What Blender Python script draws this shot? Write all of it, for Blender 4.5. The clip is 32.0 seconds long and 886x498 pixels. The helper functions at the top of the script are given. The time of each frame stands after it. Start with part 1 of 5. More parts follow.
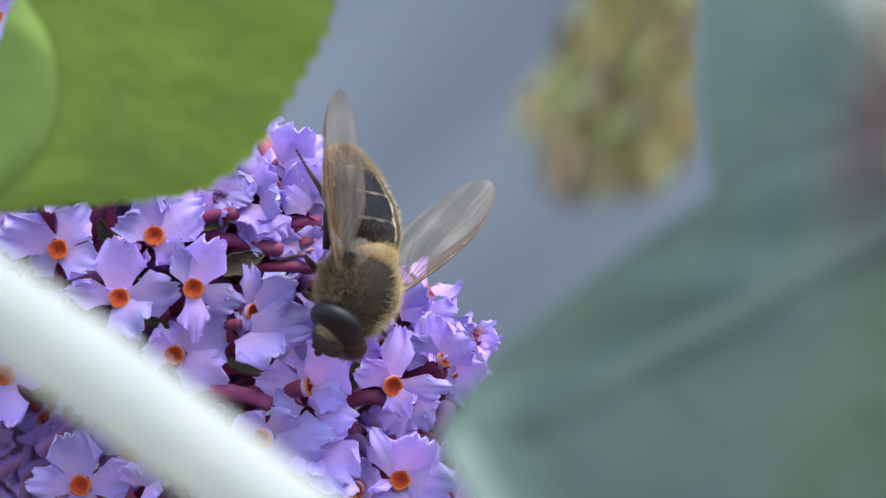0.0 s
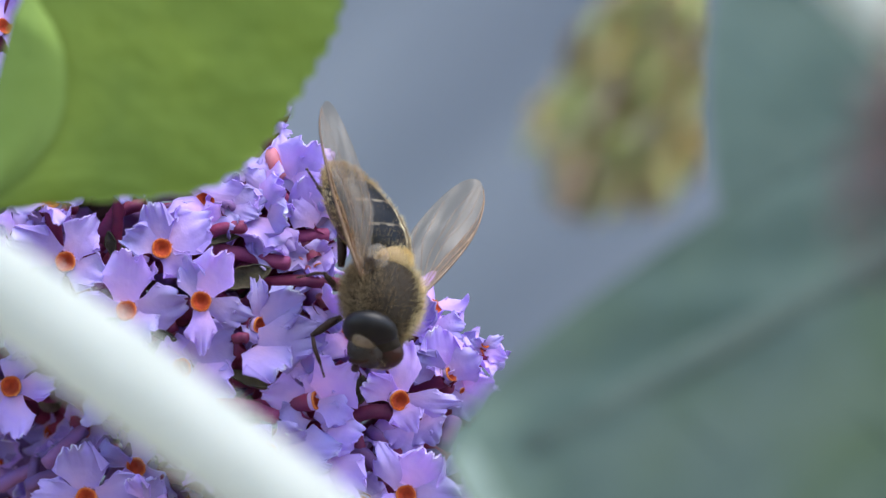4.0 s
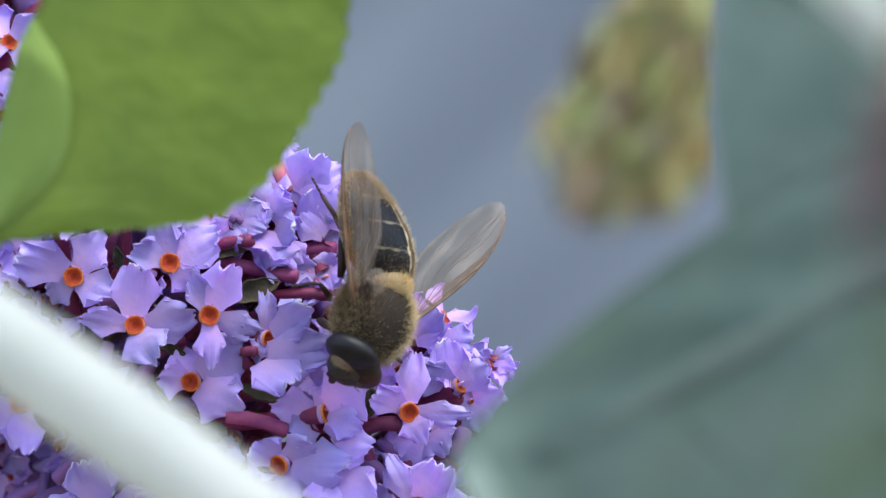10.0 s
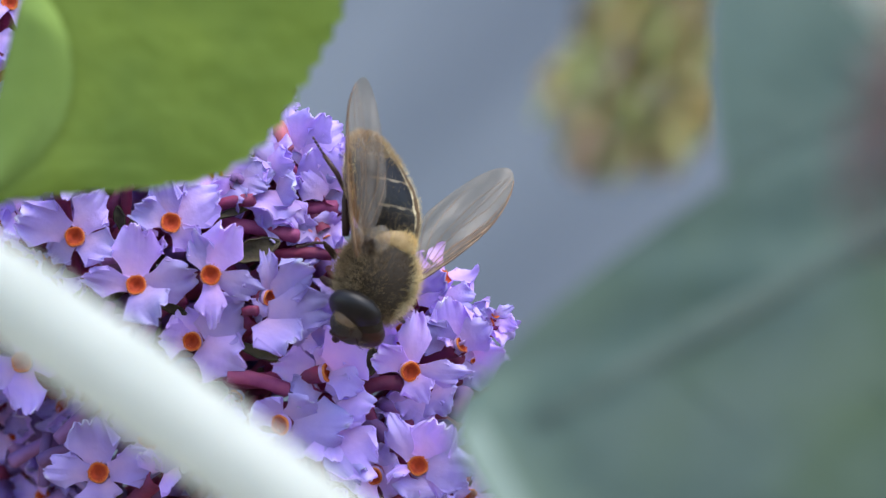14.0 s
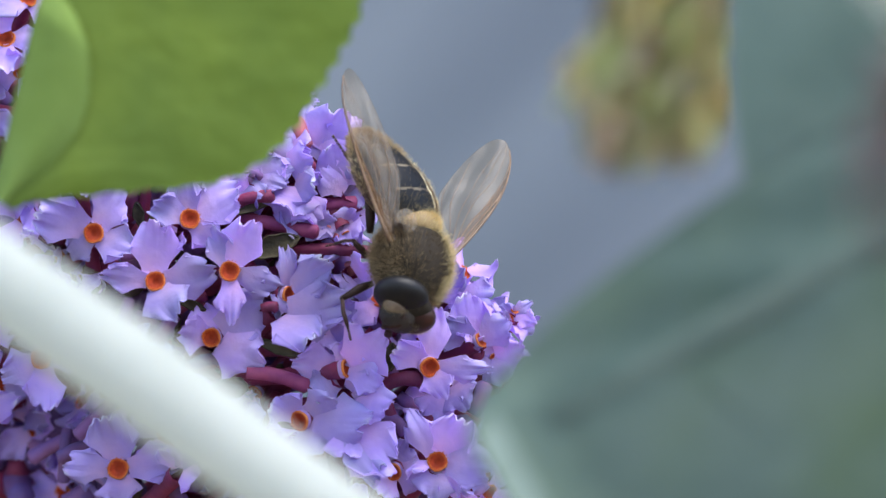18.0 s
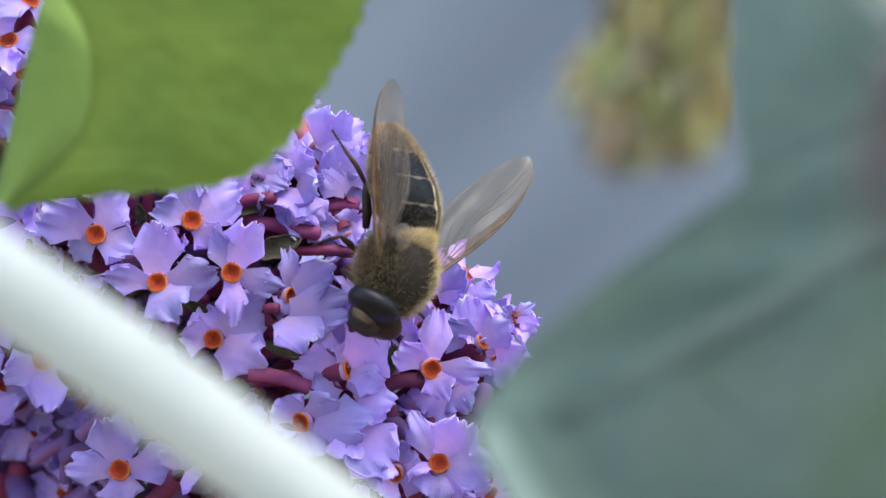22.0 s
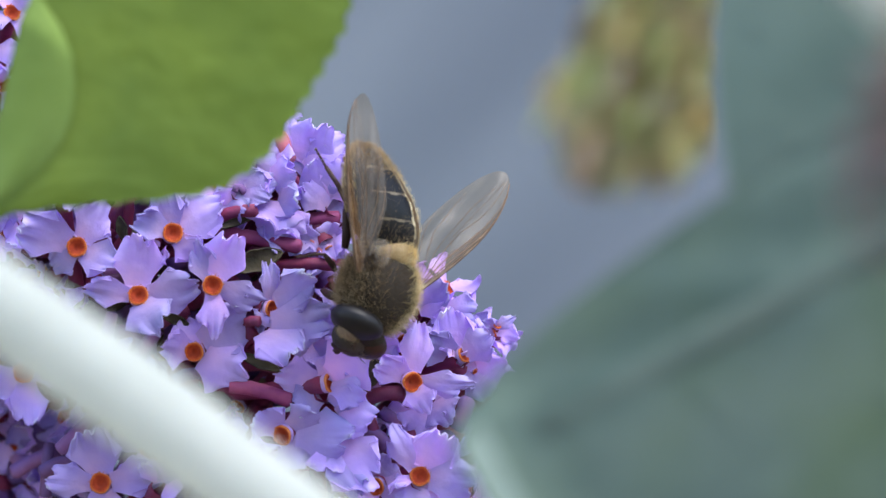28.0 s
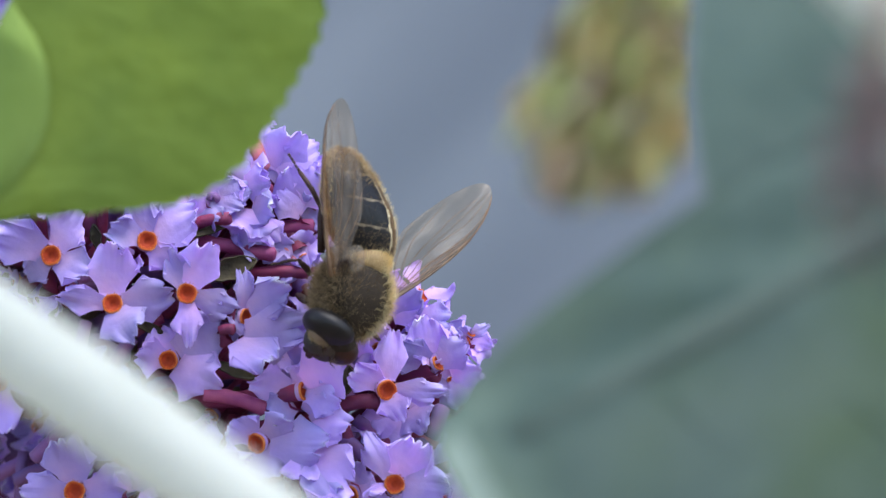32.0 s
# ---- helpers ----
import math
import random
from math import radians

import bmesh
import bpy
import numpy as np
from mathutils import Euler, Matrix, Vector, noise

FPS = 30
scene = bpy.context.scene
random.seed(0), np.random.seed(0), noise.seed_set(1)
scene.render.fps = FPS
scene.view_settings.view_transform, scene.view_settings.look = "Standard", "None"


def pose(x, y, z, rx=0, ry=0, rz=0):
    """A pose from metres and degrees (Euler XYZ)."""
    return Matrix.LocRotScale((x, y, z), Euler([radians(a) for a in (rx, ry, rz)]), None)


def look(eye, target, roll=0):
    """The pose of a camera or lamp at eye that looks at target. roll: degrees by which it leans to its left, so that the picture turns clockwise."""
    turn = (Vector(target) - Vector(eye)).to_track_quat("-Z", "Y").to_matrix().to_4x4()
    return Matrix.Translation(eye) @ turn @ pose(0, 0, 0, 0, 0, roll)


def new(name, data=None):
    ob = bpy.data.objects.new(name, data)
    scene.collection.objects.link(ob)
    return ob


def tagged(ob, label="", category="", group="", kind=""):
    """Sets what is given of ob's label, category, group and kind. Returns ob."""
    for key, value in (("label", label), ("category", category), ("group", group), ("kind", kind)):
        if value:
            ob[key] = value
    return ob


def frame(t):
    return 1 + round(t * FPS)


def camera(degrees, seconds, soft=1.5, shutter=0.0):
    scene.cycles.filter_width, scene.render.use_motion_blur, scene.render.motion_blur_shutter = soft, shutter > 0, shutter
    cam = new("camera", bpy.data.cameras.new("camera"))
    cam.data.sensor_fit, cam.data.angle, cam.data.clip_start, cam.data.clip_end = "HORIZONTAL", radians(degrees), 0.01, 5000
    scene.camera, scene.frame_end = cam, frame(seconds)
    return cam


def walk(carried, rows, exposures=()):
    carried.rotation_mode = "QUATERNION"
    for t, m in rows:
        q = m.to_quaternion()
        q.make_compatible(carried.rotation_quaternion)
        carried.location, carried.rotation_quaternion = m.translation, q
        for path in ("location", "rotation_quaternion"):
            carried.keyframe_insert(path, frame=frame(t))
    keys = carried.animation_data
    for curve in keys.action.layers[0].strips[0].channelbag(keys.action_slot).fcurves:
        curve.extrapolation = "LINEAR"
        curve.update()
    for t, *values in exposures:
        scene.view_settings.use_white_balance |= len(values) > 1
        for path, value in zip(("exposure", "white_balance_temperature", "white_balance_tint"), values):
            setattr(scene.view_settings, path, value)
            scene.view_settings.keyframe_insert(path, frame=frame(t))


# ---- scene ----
MM = 0.001
DIST = 0.4433          # from the lens to the flower panicle
HEIGHT = 1.2

cam = camera(8.0, 32.0, soft=1.35)
cam.data.dof.use_dof = True
cam.data.dof.focus_distance = DIST
cam.data.dof.aperture_fstop = 36.0
walk(cam, [
    (0, pose(0.00000, -0.4433, 1.20000, 90.0000, -0.054, 0.0000)),
    (0.5, pose(0.00001, -0.4433, 1.20002, 90.0131, -0.091, 0.0111)),
    (1, pose(0.00002, -0.4433, 1.20003, 90.0430, -0.142, 0.0077)),
    (1.5, pose(0.00004, -0.4433, 1.20005, 90.0496, -0.223, 0.0114)),
    (2, pose(0.00005, -0.4433, 1.20006, 90.0630, -0.317, 0.0012)),
    (2.5, pose(0.00006, -0.4433, 1.20008, 90.0773, -0.388, 0.0234)),
    (3, pose(0.00007, -0.4433, 1.20009, 90.1009, -0.435, 0.0497)),
    (3.5, pose(0.00009, -0.4433, 1.20012, 90.1120, -0.465, 0.0810)),
    (5.5, pose(0.00019, -0.4433, 1.20024, 90.1073, -0.164, 0.0851)),
    (6, pose(0.00021, -0.4433, 1.20027, 90.0954, -0.101, 0.0820)),
    (6.5, pose(0.00023, -0.4433, 1.20030, 90.0942, -0.054, 0.0776)),
    (7, pose(0.00026, -0.4433, 1.20033, 90.0924, 0.036, 0.0744)),
    (7.5, pose(0.00028, -0.4433, 1.20036, 90.0752, 0.103, 0.0771)),
    (8, pose(0.00030, -0.4433, 1.20039, 90.0622, 0.134, 0.0992)),
    (8.5, pose(0.00033, -0.4433, 1.20042, 90.0454, 0.125, 0.1218)),
    (9, pose(0.00035, -0.4433, 1.20045, 90.0058, 0.140, 0.1156)),
    (9.5, pose(0.00040, -0.4433, 1.20051, 90.0132, 0.168, 0.1517)),
    (10, pose(0.00045, -0.4433, 1.20058, 90.1606, 0.158, 0.1986)),
    (10.5, pose(0.00050, -0.4433, 1.20064, 90.2184, 0.184, 0.2616)),
    (11, pose(0.00055, -0.4433, 1.20070, 90.0277, 0.229, 0.2668)),
    (11.5, pose(0.00059, -0.4433, 1.20076, 89.9946, 0.247, 0.2617)),
    (12, pose(0.00064, -0.4433, 1.20083, 89.9388, 0.209, 0.2423)),
    (12.5, pose(0.00069, -0.4433, 1.20089, 89.9362, 0.264, 0.2558)),
    (13, pose(0.00074, -0.4433, 1.20095, 89.8441, 0.270, 0.2500)),
    (13.5, pose(0.00079, -0.4433, 1.20102, 89.8211, 0.269, 0.2363)),
    (14, pose(0.00084, -0.4433, 1.20108, 89.7262, 0.261, 0.2597)),
    (14.5, pose(0.00093, -0.4433, 1.20120, 89.6874, 0.308, 0.3423)),
    (16.5, pose(0.00131, -0.4433, 1.20168, 89.6130, 0.353, 0.4719)),
    (17, pose(0.00140, -0.4433, 1.20180, 89.5996, 0.362, 0.5195)),
    (17.5, pose(0.00140, -0.4433, 1.20180, 89.6027, 0.368, 0.5263)),
    (18, pose(0.00140, -0.4433, 1.20180, 89.5947, 0.372, 0.5029)),
    (18.5, pose(0.00140, -0.4433, 1.20180, 89.5947, 0.391, 0.4871)),
    (19, pose(0.00140, -0.4433, 1.20180, 89.5947, 0.380, 0.4558)),
    (19.5, pose(0.00140, -0.4433, 1.20180, 89.6259, 0.356, 0.4323)),
    (20, pose(0.00140, -0.4433, 1.20180, 89.6208, 0.336, 0.4565)),
    (20.5, pose(0.00140, -0.4433, 1.20180, 89.6098, 0.315, 0.4796)),
    (21, pose(0.00140, -0.4433, 1.20180, 89.6091, 0.275, 0.4984)),
    (21.5, pose(0.00140, -0.4433, 1.20180, 89.6148, 0.273, 0.5163)),
    (22, pose(0.00140, -0.4433, 1.20180, 89.6107, 0.277, 0.5218)),
    (22.5, pose(0.00140, -0.4433, 1.20180, 89.6191, 0.288, 0.5047)),
    (23, pose(0.00140, -0.4433, 1.20180, 89.6125, 0.310, 0.5085)),
    (23.5, pose(0.00140, -0.4433, 1.20180, 89.6118, 0.335, 0.5134)),
    (24, pose(0.00140, -0.4433, 1.20180, 89.6182, 0.338, 0.5029)),
    (24.5, pose(0.00130, -0.4433, 1.20168, 89.6428, 0.354, 0.4766)),
    (26.5, pose(0.00092, -0.4433, 1.20118, 89.7661, 0.198, 0.3476)),
    (27, pose(0.00082, -0.4433, 1.20106, 89.8013, 0.192, 0.3168)),
    (27.5, pose(0.00073, -0.4433, 1.20093, 89.8351, 0.212, 0.2781)),
    (28, pose(0.00063, -0.4433, 1.20081, 89.8566, 0.233, 0.2515)),
    (28.5, pose(0.00055, -0.4433, 1.20071, 89.9042, 0.266, 0.2019)),
    (29, pose(0.00047, -0.4433, 1.20061, 89.9265, 0.293, 0.1803)),
    (29.5, pose(0.00039, -0.4433, 1.20051, 89.9189, 0.318, 0.1699)),
    (30, pose(0.00032, -0.4433, 1.20040, 89.9565, 0.316, 0.1172)),
    (30.5, pose(0.00024, -0.4433, 1.20030, 89.9933, 0.306, 0.0516)),
    (31, pose(0.00016, -0.4433, 1.20020, 90.0091, 0.304, -0.0120)),
    (31.5, pose(0.00008, -0.4433, 1.20010, 90.0282, 0.295, -0.0444)),
    (32, pose(0.00000, -0.4433, 1.20000, 90.0316, 0.294, -0.0632)),
])

# ---- world and light ----
world = bpy.data.worlds.new("world")
scene.world = world
world.use_nodes = True
wn = world.node_tree.nodes
wl = world.node_tree.links
sky = wn.new("ShaderNodeTexSky")
sky.sky_type = 'NISHITA'
sky.sun_disc = False
sky.sun_elevation = radians(70)
sky.sun_rotation = radians(126)
wn["Background"].inputs["Strength"].default_value = 0.2
wl.new(sky.outputs[0], wn["Background"].inputs["Color"])

sun_data = bpy.data.lights.new("sun", 'SUN')
sun_data.energy = 2.1
sun_data.angle = radians(45)
sun_data.color = (1.0, 0.985, 0.97)
sun = new("sun", sun_data)
sun.matrix_world = look((0.28, -0.2, HEIGHT + 0.9), (0, 0, HEIGHT))
scene.view_settings.exposure = 1.02


# ---- materials ----
def material(name, base, rough=0.6, vary=None, scale=300.0, bump=0.0, bump_scale=900.0, through_light=0.0, metal=0.0, spread=0.0, stretch=(1, 1, 1), sheen=0.0, gloss=0.5):
    """Two-scale varied surface: base to vary by noise, random shift per object, fine bump, some light passing through."""
    m = bpy.data.materials.new(name)
    m.use_nodes = True
    n, l = m.node_tree.nodes, m.node_tree.links
    b = n["Principled BSDF"]
    b.inputs["Roughness"].default_value = rough
    b.inputs["Metallic"].default_value = metal
    b.inputs["Specular IOR Level"].default_value = gloss
    if sheen:
        b.inputs["Sheen Weight"].default_value = sheen
    co = n.new("ShaderNodeTexCoord")
    mp = n.new("ShaderNodeMapping")
    mp.inputs["Scale"].default_value = stretch
    l.new(co.outputs["Object"], mp.inputs["Vector"])
    big = n.new("ShaderNodeTexNoise")
    big.inputs["Scale"].default_value = scale
    big.inputs["Detail"].default_value = 3
    l.new(mp.outputs[0], big.inputs["Vector"])
    mix = n.new("ShaderNodeMix")
    mix.data_type = 'RGBA'
    mix.inputs["A"].default_value = (*base, 1)
    mix.inputs["B"].default_value = (*(vary or base), 1)
    ramp = n.new("ShaderNodeMapRange")
    ramp.inputs["From Min"].default_value = 0.35
    ramp.inputs["From Max"].default_value = 0.65
    l.new(big.outputs["Fac"], ramp.inputs["Value"])
    l.new(ramp.outputs[0], mix.inputs["Factor"])
    colour = mix.outputs["Result"]
    if spread:
        info = n.new("ShaderNodeObjectInfo")
        hsv = n.new("ShaderNodeHueSaturation")
        r = n.new("ShaderNodeMapRange")
        r.inputs["To Min"].default_value = 1 - spread
        r.inputs["To Max"].default_value = 1 + spread
        l.new(info.outputs["Random"], r.inputs["Value"])
        l.new(r.outputs[0], hsv.inputs["Value"])
        l.new(colour, hsv.inputs["Color"])
        colour = hsv.outputs["Color"]
    l.new(colour, b.inputs["Base Color"])
    if bump:
        fine = n.new("ShaderNodeTexNoise")
        fine.inputs["Scale"].default_value = bump_scale
        fine.inputs["Detail"].default_value = 4
        l.new(mp.outputs[0], fine.inputs["Vector"])
        bp = n.new("ShaderNodeBump")
        bp.inputs["Strength"].default_value = bump
        bp.inputs["Distance"].default_value = 0.0004
        l.new(fine.outputs["Fac"], bp.inputs["Height"])
        l.new(bp.outputs[0], b.inputs["Normal"])
    if through_light:
        tl = n.new("ShaderNodeBsdfTranslucent")
        l.new(colour, tl.inputs["Color"])
        mx = n.new("ShaderNodeMixShader")
        mx.inputs["Fac"].default_value = through_light
        l.new(b.outputs[0], mx.inputs[1])
        l.new(tl.outputs[0], mx.inputs[2])
        l.new(mx.outputs[0], n["Material Output"].inputs["Surface"])
    return m


def petal_material():
    """Lilac lobe: pinker near the throat, bluer and paler towards the crimped rim with edge highlights painted in,
    faint lengthwise veins.
    """
    m = material("petal", (0.66, 0.50, 0.93), 0.7, (0.57, 0.45, 0.89), 420, 0.3, 2200, 0.5, spread=0.15, gloss=0.12)
    n, l = m.node_tree.nodes, m.node_tree.links
    co = n["Texture Coordinate"]
    length = n.new("ShaderNodeVectorMath")
    length.operation = 'LENGTH'
    l.new(co.outputs["Object"], length.inputs[0])
    ramp = n.new("ShaderNodeValToRGB")
    e = ramp.color_ramp.elements
    e[0].position, e[0].color = 0.18, (0.78, 0.545, 0.85, 1)
    # last stop is the pale rim plus light caught along its edge
    e[1].position, e[1].color = 1.0, (0.88, 0.88, 1.0, 1)
    rim = e.new(0.85)
    rim.color = (0.68, 0.635, 0.98, 1)
    mid = e.new(0.6)
    mid.color = (0.73, 0.585, 0.93, 1)
    mr = n.new("ShaderNodeMapRange")
    mr.inputs["From Max"].default_value = 0.0033
    l.new(length.outputs["Value"], mr.inputs["Value"])
    l.new(mr.outputs[0], ramp.inputs["Fac"])
    mx = n["Mix"]
    l.new(ramp.outputs["Color"], mx.inputs["A"])
    hsv = n["Hue/Saturation/Value"]
    info = n["Object Info"]
    hue = n.new("ShaderNodeMapRange")
    hue.inputs["To Min"].default_value = 0.494
    hue.inputs["To Max"].default_value = 0.532
    l.new(info.outputs["Random"], hue.inputs["Value"])
    l.new(hue.outputs[0], hsv.inputs["Hue"])
    return m


def mottle(m, colour, scale, most):
    """Soft patches of a second tone over a material."""
    n, l = m.node_tree.nodes, m.node_tree.links
    goal = n["Principled BSDF"].inputs["Base Color"]
    under = goal.links[0].from_socket
    co = n.new("ShaderNodeTexCoord")
    no = n.new("ShaderNodeTexNoise")
    no.inputs["Scale"].default_value = scale
    no.inputs["Detail"].default_value = 3
    l.new(co.outputs["Object"], no.inputs["Vector"])
    r = n.new("ShaderNodeMapRange")
    r.inputs["From Min"].default_value = 0.45
    r.inputs["From Max"].default_value = 0.7
    r.inputs["To Max"].default_value = most
    l.new(no.outputs["Fac"], r.inputs["Value"])
    mx = n.new("ShaderNodeMix")
    mx.data_type = 'RGBA'
    l.new(r.outputs[0], mx.inputs["Factor"])
    l.new(under, mx.inputs[6])
    mx.inputs[7].default_value = (*colour, 1)
    l.new(mx.outputs[2], goal)


PETAL = petal_material()
THROAT = material("throat", (0.60, 0.11, 0.010), 0.8, (0.50, 0.07, 0.006), 1500, 0.4, 4000, 0.1, spread=0.1)
THROAT_RIM = material("throat_rim", (0.78, 0.28, 0.09), 0.8, (0.72, 0.20, 0.04), 1500, 0.3, 4000, 0.2, spread=0.1)
THROAT_PIT = material("throat_pit", (0.42, 0.042, 0.005), 0.9, (0.28, 0.028, 0.004), 1500)
TUBE = material("tube", (0.29, 0.030, 0.085), 0.65, (0.17, 0.024, 0.085), 500, 0.3, 1500, 0.2, spread=0.25)
TUBE_PINK = material("tube_pink", (0.46, 0.095, 0.20), 0.65, (0.30, 0.05, 0.16), 500, 0.3, 1500, 0.22, spread=0.2)
TUBE_BLUSH = material("tube_blush", (0.66, 0.25, 0.29), 0.65, (0.55, 0.14, 0.17), 500, 0.3, 1500, 0.2, spread=0.15)
# dark purple with the shade of the panicle's depths put into its colour
SHADE_PURPLE = material("shade_purple", (0.19, 0.11, 0.34), 0.7, (0.27, 0.11, 0.25), 500, 0.3, 1500, 0.1, spread=0.3)
CALYX = material("calyx", (0.10, 0.07, 0.05), 0.8, (0.14, 0.11, 0.05), 600, 0.3, 2000, spread=0.2)
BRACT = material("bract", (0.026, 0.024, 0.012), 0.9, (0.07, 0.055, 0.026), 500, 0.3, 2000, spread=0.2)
STALK = material("stalk", (0.20, 0.16, 0.09), 0.8, (0.28, 0.10, 0.10), 300, 0.3, 1500)
LEAF = material("leaf_upper", (0.205, 0.285, 0.024), 0.6, (0.150, 0.225, 0.020), 130, 0.4, 500, 0.3)
LEAF_BACK = material("leaf_underside", (0.205, 0.305, 0.05), 0.8, (0.235, 0.335, 0.072), 120, 0.3, 700, 0.3)
FELT = material("white_felt", (0.77, 0.78, 0.71), 0.95, (0.70, 0.72, 0.65), 160, 0.5, 1500, 0.55)
GREY_LEAF = material("grey_leaf", (0.070, 0.112, 0.090), 0.9, (0.116, 0.165, 0.132), 170, 0.4, 400, 0.1)
# lighter copy of the grey leaf: the upright leaf's stronger light as colour
GREY_LIT = material("grey_leaf_lit", (0.12, 0.172, 0.133), 0.85, (0.16, 0.212, 0.163), 130, 0.4, 400, 0.1)
GREY_RIB = material("grey_leaf_rib", (0.09, 0.128, 0.103), 0.9, (0.125, 0.158, 0.125), 110, 0.4, 400, 0.1)
GREY_RIM = material("grey_leaf_rim", (0.155, 0.205, 0.17), 0.9, (0.18, 0.235, 0.195), 80, 0.4, 500)
mottle(GREY_LEAF, (0.105, 0.15, 0.058), 75, 0.6)
mottle(GREY_LEAF, (0.14, 0.185, 0.155), 110, 0.6)
mottle(GREY_LIT, (0.155, 0.225, 0.195), 70, 0.6)
DRY = material("withered", (0.78, 0.68, 0.34), 0.8, (0.66, 0.54, 0.26), 120, 0.3, 800, 0.5, spread=0.2)
DRY_GREEN = material("fading", (0.58, 0.63, 0.28), 0.8, (0.52, 0.54, 0.23), 120, 0.3, 800, 0.5, spread=0.2)
DRY_PINK = material("withered_pink", (0.68, 0.56, 0.42), 0.8, (0.62, 0.50, 0.36), 120, 0.3, 800, 0.5, spread=0.2)
DRY_BROWN = material("withered_brown", (0.64, 0.50, 0.21), 0.8, (0.52, 0.39, 0.17), 120, 0.3, 800, 0.5, spread=0.3)
DRY_RED = material("spent", (0.21, 0.125, 0.115), 0.8, (0.20, 0.175, 0.16), 120, 0.3, 800, spread=0.3)
WALL = material("render_wall", (0.130, 0.149, 0.175), 0.9, (0.215, 0.236, 0.26), 5, 0.5, 60, stretch=(1, 1, 1))
SOIL = material("soil", (0.10, 0.075, 0.05), 0.95, (0.16, 0.12, 0.08), 8, 0.8, 60)


# ---- building helpers ----
def V(*a):
    return Vector(a)


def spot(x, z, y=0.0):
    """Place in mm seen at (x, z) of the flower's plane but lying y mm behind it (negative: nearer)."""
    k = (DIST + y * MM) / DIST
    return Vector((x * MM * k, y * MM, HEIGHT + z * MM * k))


def mesh_of(bm, name, mats, smooth=True):
    me = bpy.data.meshes.new(name)
    if smooth:
        for f in bm.faces:
            f.smooth = True
    bm.normal_update()
    bm.to_mesh(me)
    bm.free()
    for m in (mats if isinstance(mats, (list, tuple)) else [mats]):
        me.materials.append(m)
    return me


def part(name, data, parent, m=None, label=""):
    ob = new(name, data)
    ob.parent = parent
    if m is not None:
        ob.matrix_basis = m
    if label:
        tagged(ob, label)
    return ob


def thing(name, label, category, place, group="", kind=""):
    ob = new(name)
    ob.empty_display_size = 0.005
    ob.matrix_basis = Matrix.Translation(place)
    return tagged(ob, label, category, group, kind)


def grid_faces(bm, rows, slot=0, close=False, flip=False):
    """Quads between rows of verts."""
    out = []
    for a, b in zip(rows, rows[1:]):
        n = len(a)
        for i in range(n if close else n - 1):
            j = (i + 1) % n
            q = (a[i], a[j], b[j], b[i])
            f = bm.faces.new(q[::-1] if flip else q)
            f.material_index = slot
            out.append(f)
    return out


def sheet(bm, fn, nu, nv, thick, slot_front=0, slot_back=0):
    """A thin solid sheet over fn(u, v), u and v in 0..1."""
    pts = [[Vector(fn(i / nu, j / nv)) for j in range(nv + 1)] for i in range(nu + 1)]
    top, low = [], []
    for i in range(nu + 1):
        tr, lr = [], []
        for j in range(nv + 1):
            du = pts[min(i + 1, nu)][j] - pts[max(i - 1, 0)][j]
            dv = pts[i][min(j + 1, nv)] - pts[i][max(j - 1, 0)]
            n = du.cross(dv)
            n = n.normalized() if n.length > 1e-12 else Vector((0, 0, 1))
            tr.append(bm.verts.new(pts[i][j] + n * thick / 2))
            lr.append(bm.verts.new(pts[i][j] - n * thick / 2))
        top.append(tr)
        low.append(lr)
    grid_faces(bm, top, slot_front)
    grid_faces(bm, low, slot_back, flip=True)
    rim = [(i, 0) for i in range(nu + 1)] + [(nu, j) for j in range(1, nv + 1)] + [(i, nv) for i in range(nu - 1, -1, -1)] + [(0, j) for j in range(nv - 1, 0, -1)]
    for (a, b), (c, d) in zip(rim, rim[1:] + rim[:1]):
        f = bm.faces.new((top[c][d], top[a][b], low[a][b], low[c][d]))
        f.material_index = slot_back
    return bm


def tube(bm, pts, radii, seg=8, slot=0, caps=True):
    """A round tube through pts."""
    rows = []
    pts = [Vector(p) for p in pts]
    ref = Vector((0.31, 0.62, 0.72))
    for i, p in enumerate(pts):
        d = (pts[min(i + 1, len(pts) - 1)] - pts[max(i - 1, 0)]).normalized()
        s = d.cross(ref).normalized()
        u = d.cross(s)
        rows.append([bm.verts.new(p + (s * math.cos(a) + u * math.sin(a)) * radii[i]) for a in (2 * math.pi * k / seg for k in range(seg))])
    grid_faces(bm, rows, slot, close=True)
    if caps:
        for r, fl in ((rows[0], False), (rows[-1], True)):
            f = bm.faces.new(r if fl else r[::-1])
            f.material_index = slot
    return rows


def ball(bm, centre, radii, seg=24, rings=14, slot=0, turn=None, wobble=0.0):
    """An ellipsoid, a little uneven if asked."""
    rows = []
    c = Vector(centre)
    for i in range(rings + 1):
        th = math.pi * (0.02 + 0.96 * i / rings)
        row = []
        for k in range(seg):
            a = 2 * math.pi * k / seg
            p = Vector((math.sin(th) * math.cos(a) * radii[0], math.cos(th) * radii[1], math.sin(th) * math.sin(a) * radii[2]))
            if wobble:
                p *= 1 + wobble * noise.noise(p * 900)
            if turn:
                p = turn @ p
            row.append(bm.verts.new(c + p))
        rows.append(row)
    grid_faces(bm, rows, slot, close=True)
    for r, fl in ((rows[0], True), (rows[-1], False)):
        f = bm.faces.new(r[::-1] if fl else r)
        f.material_index = slot


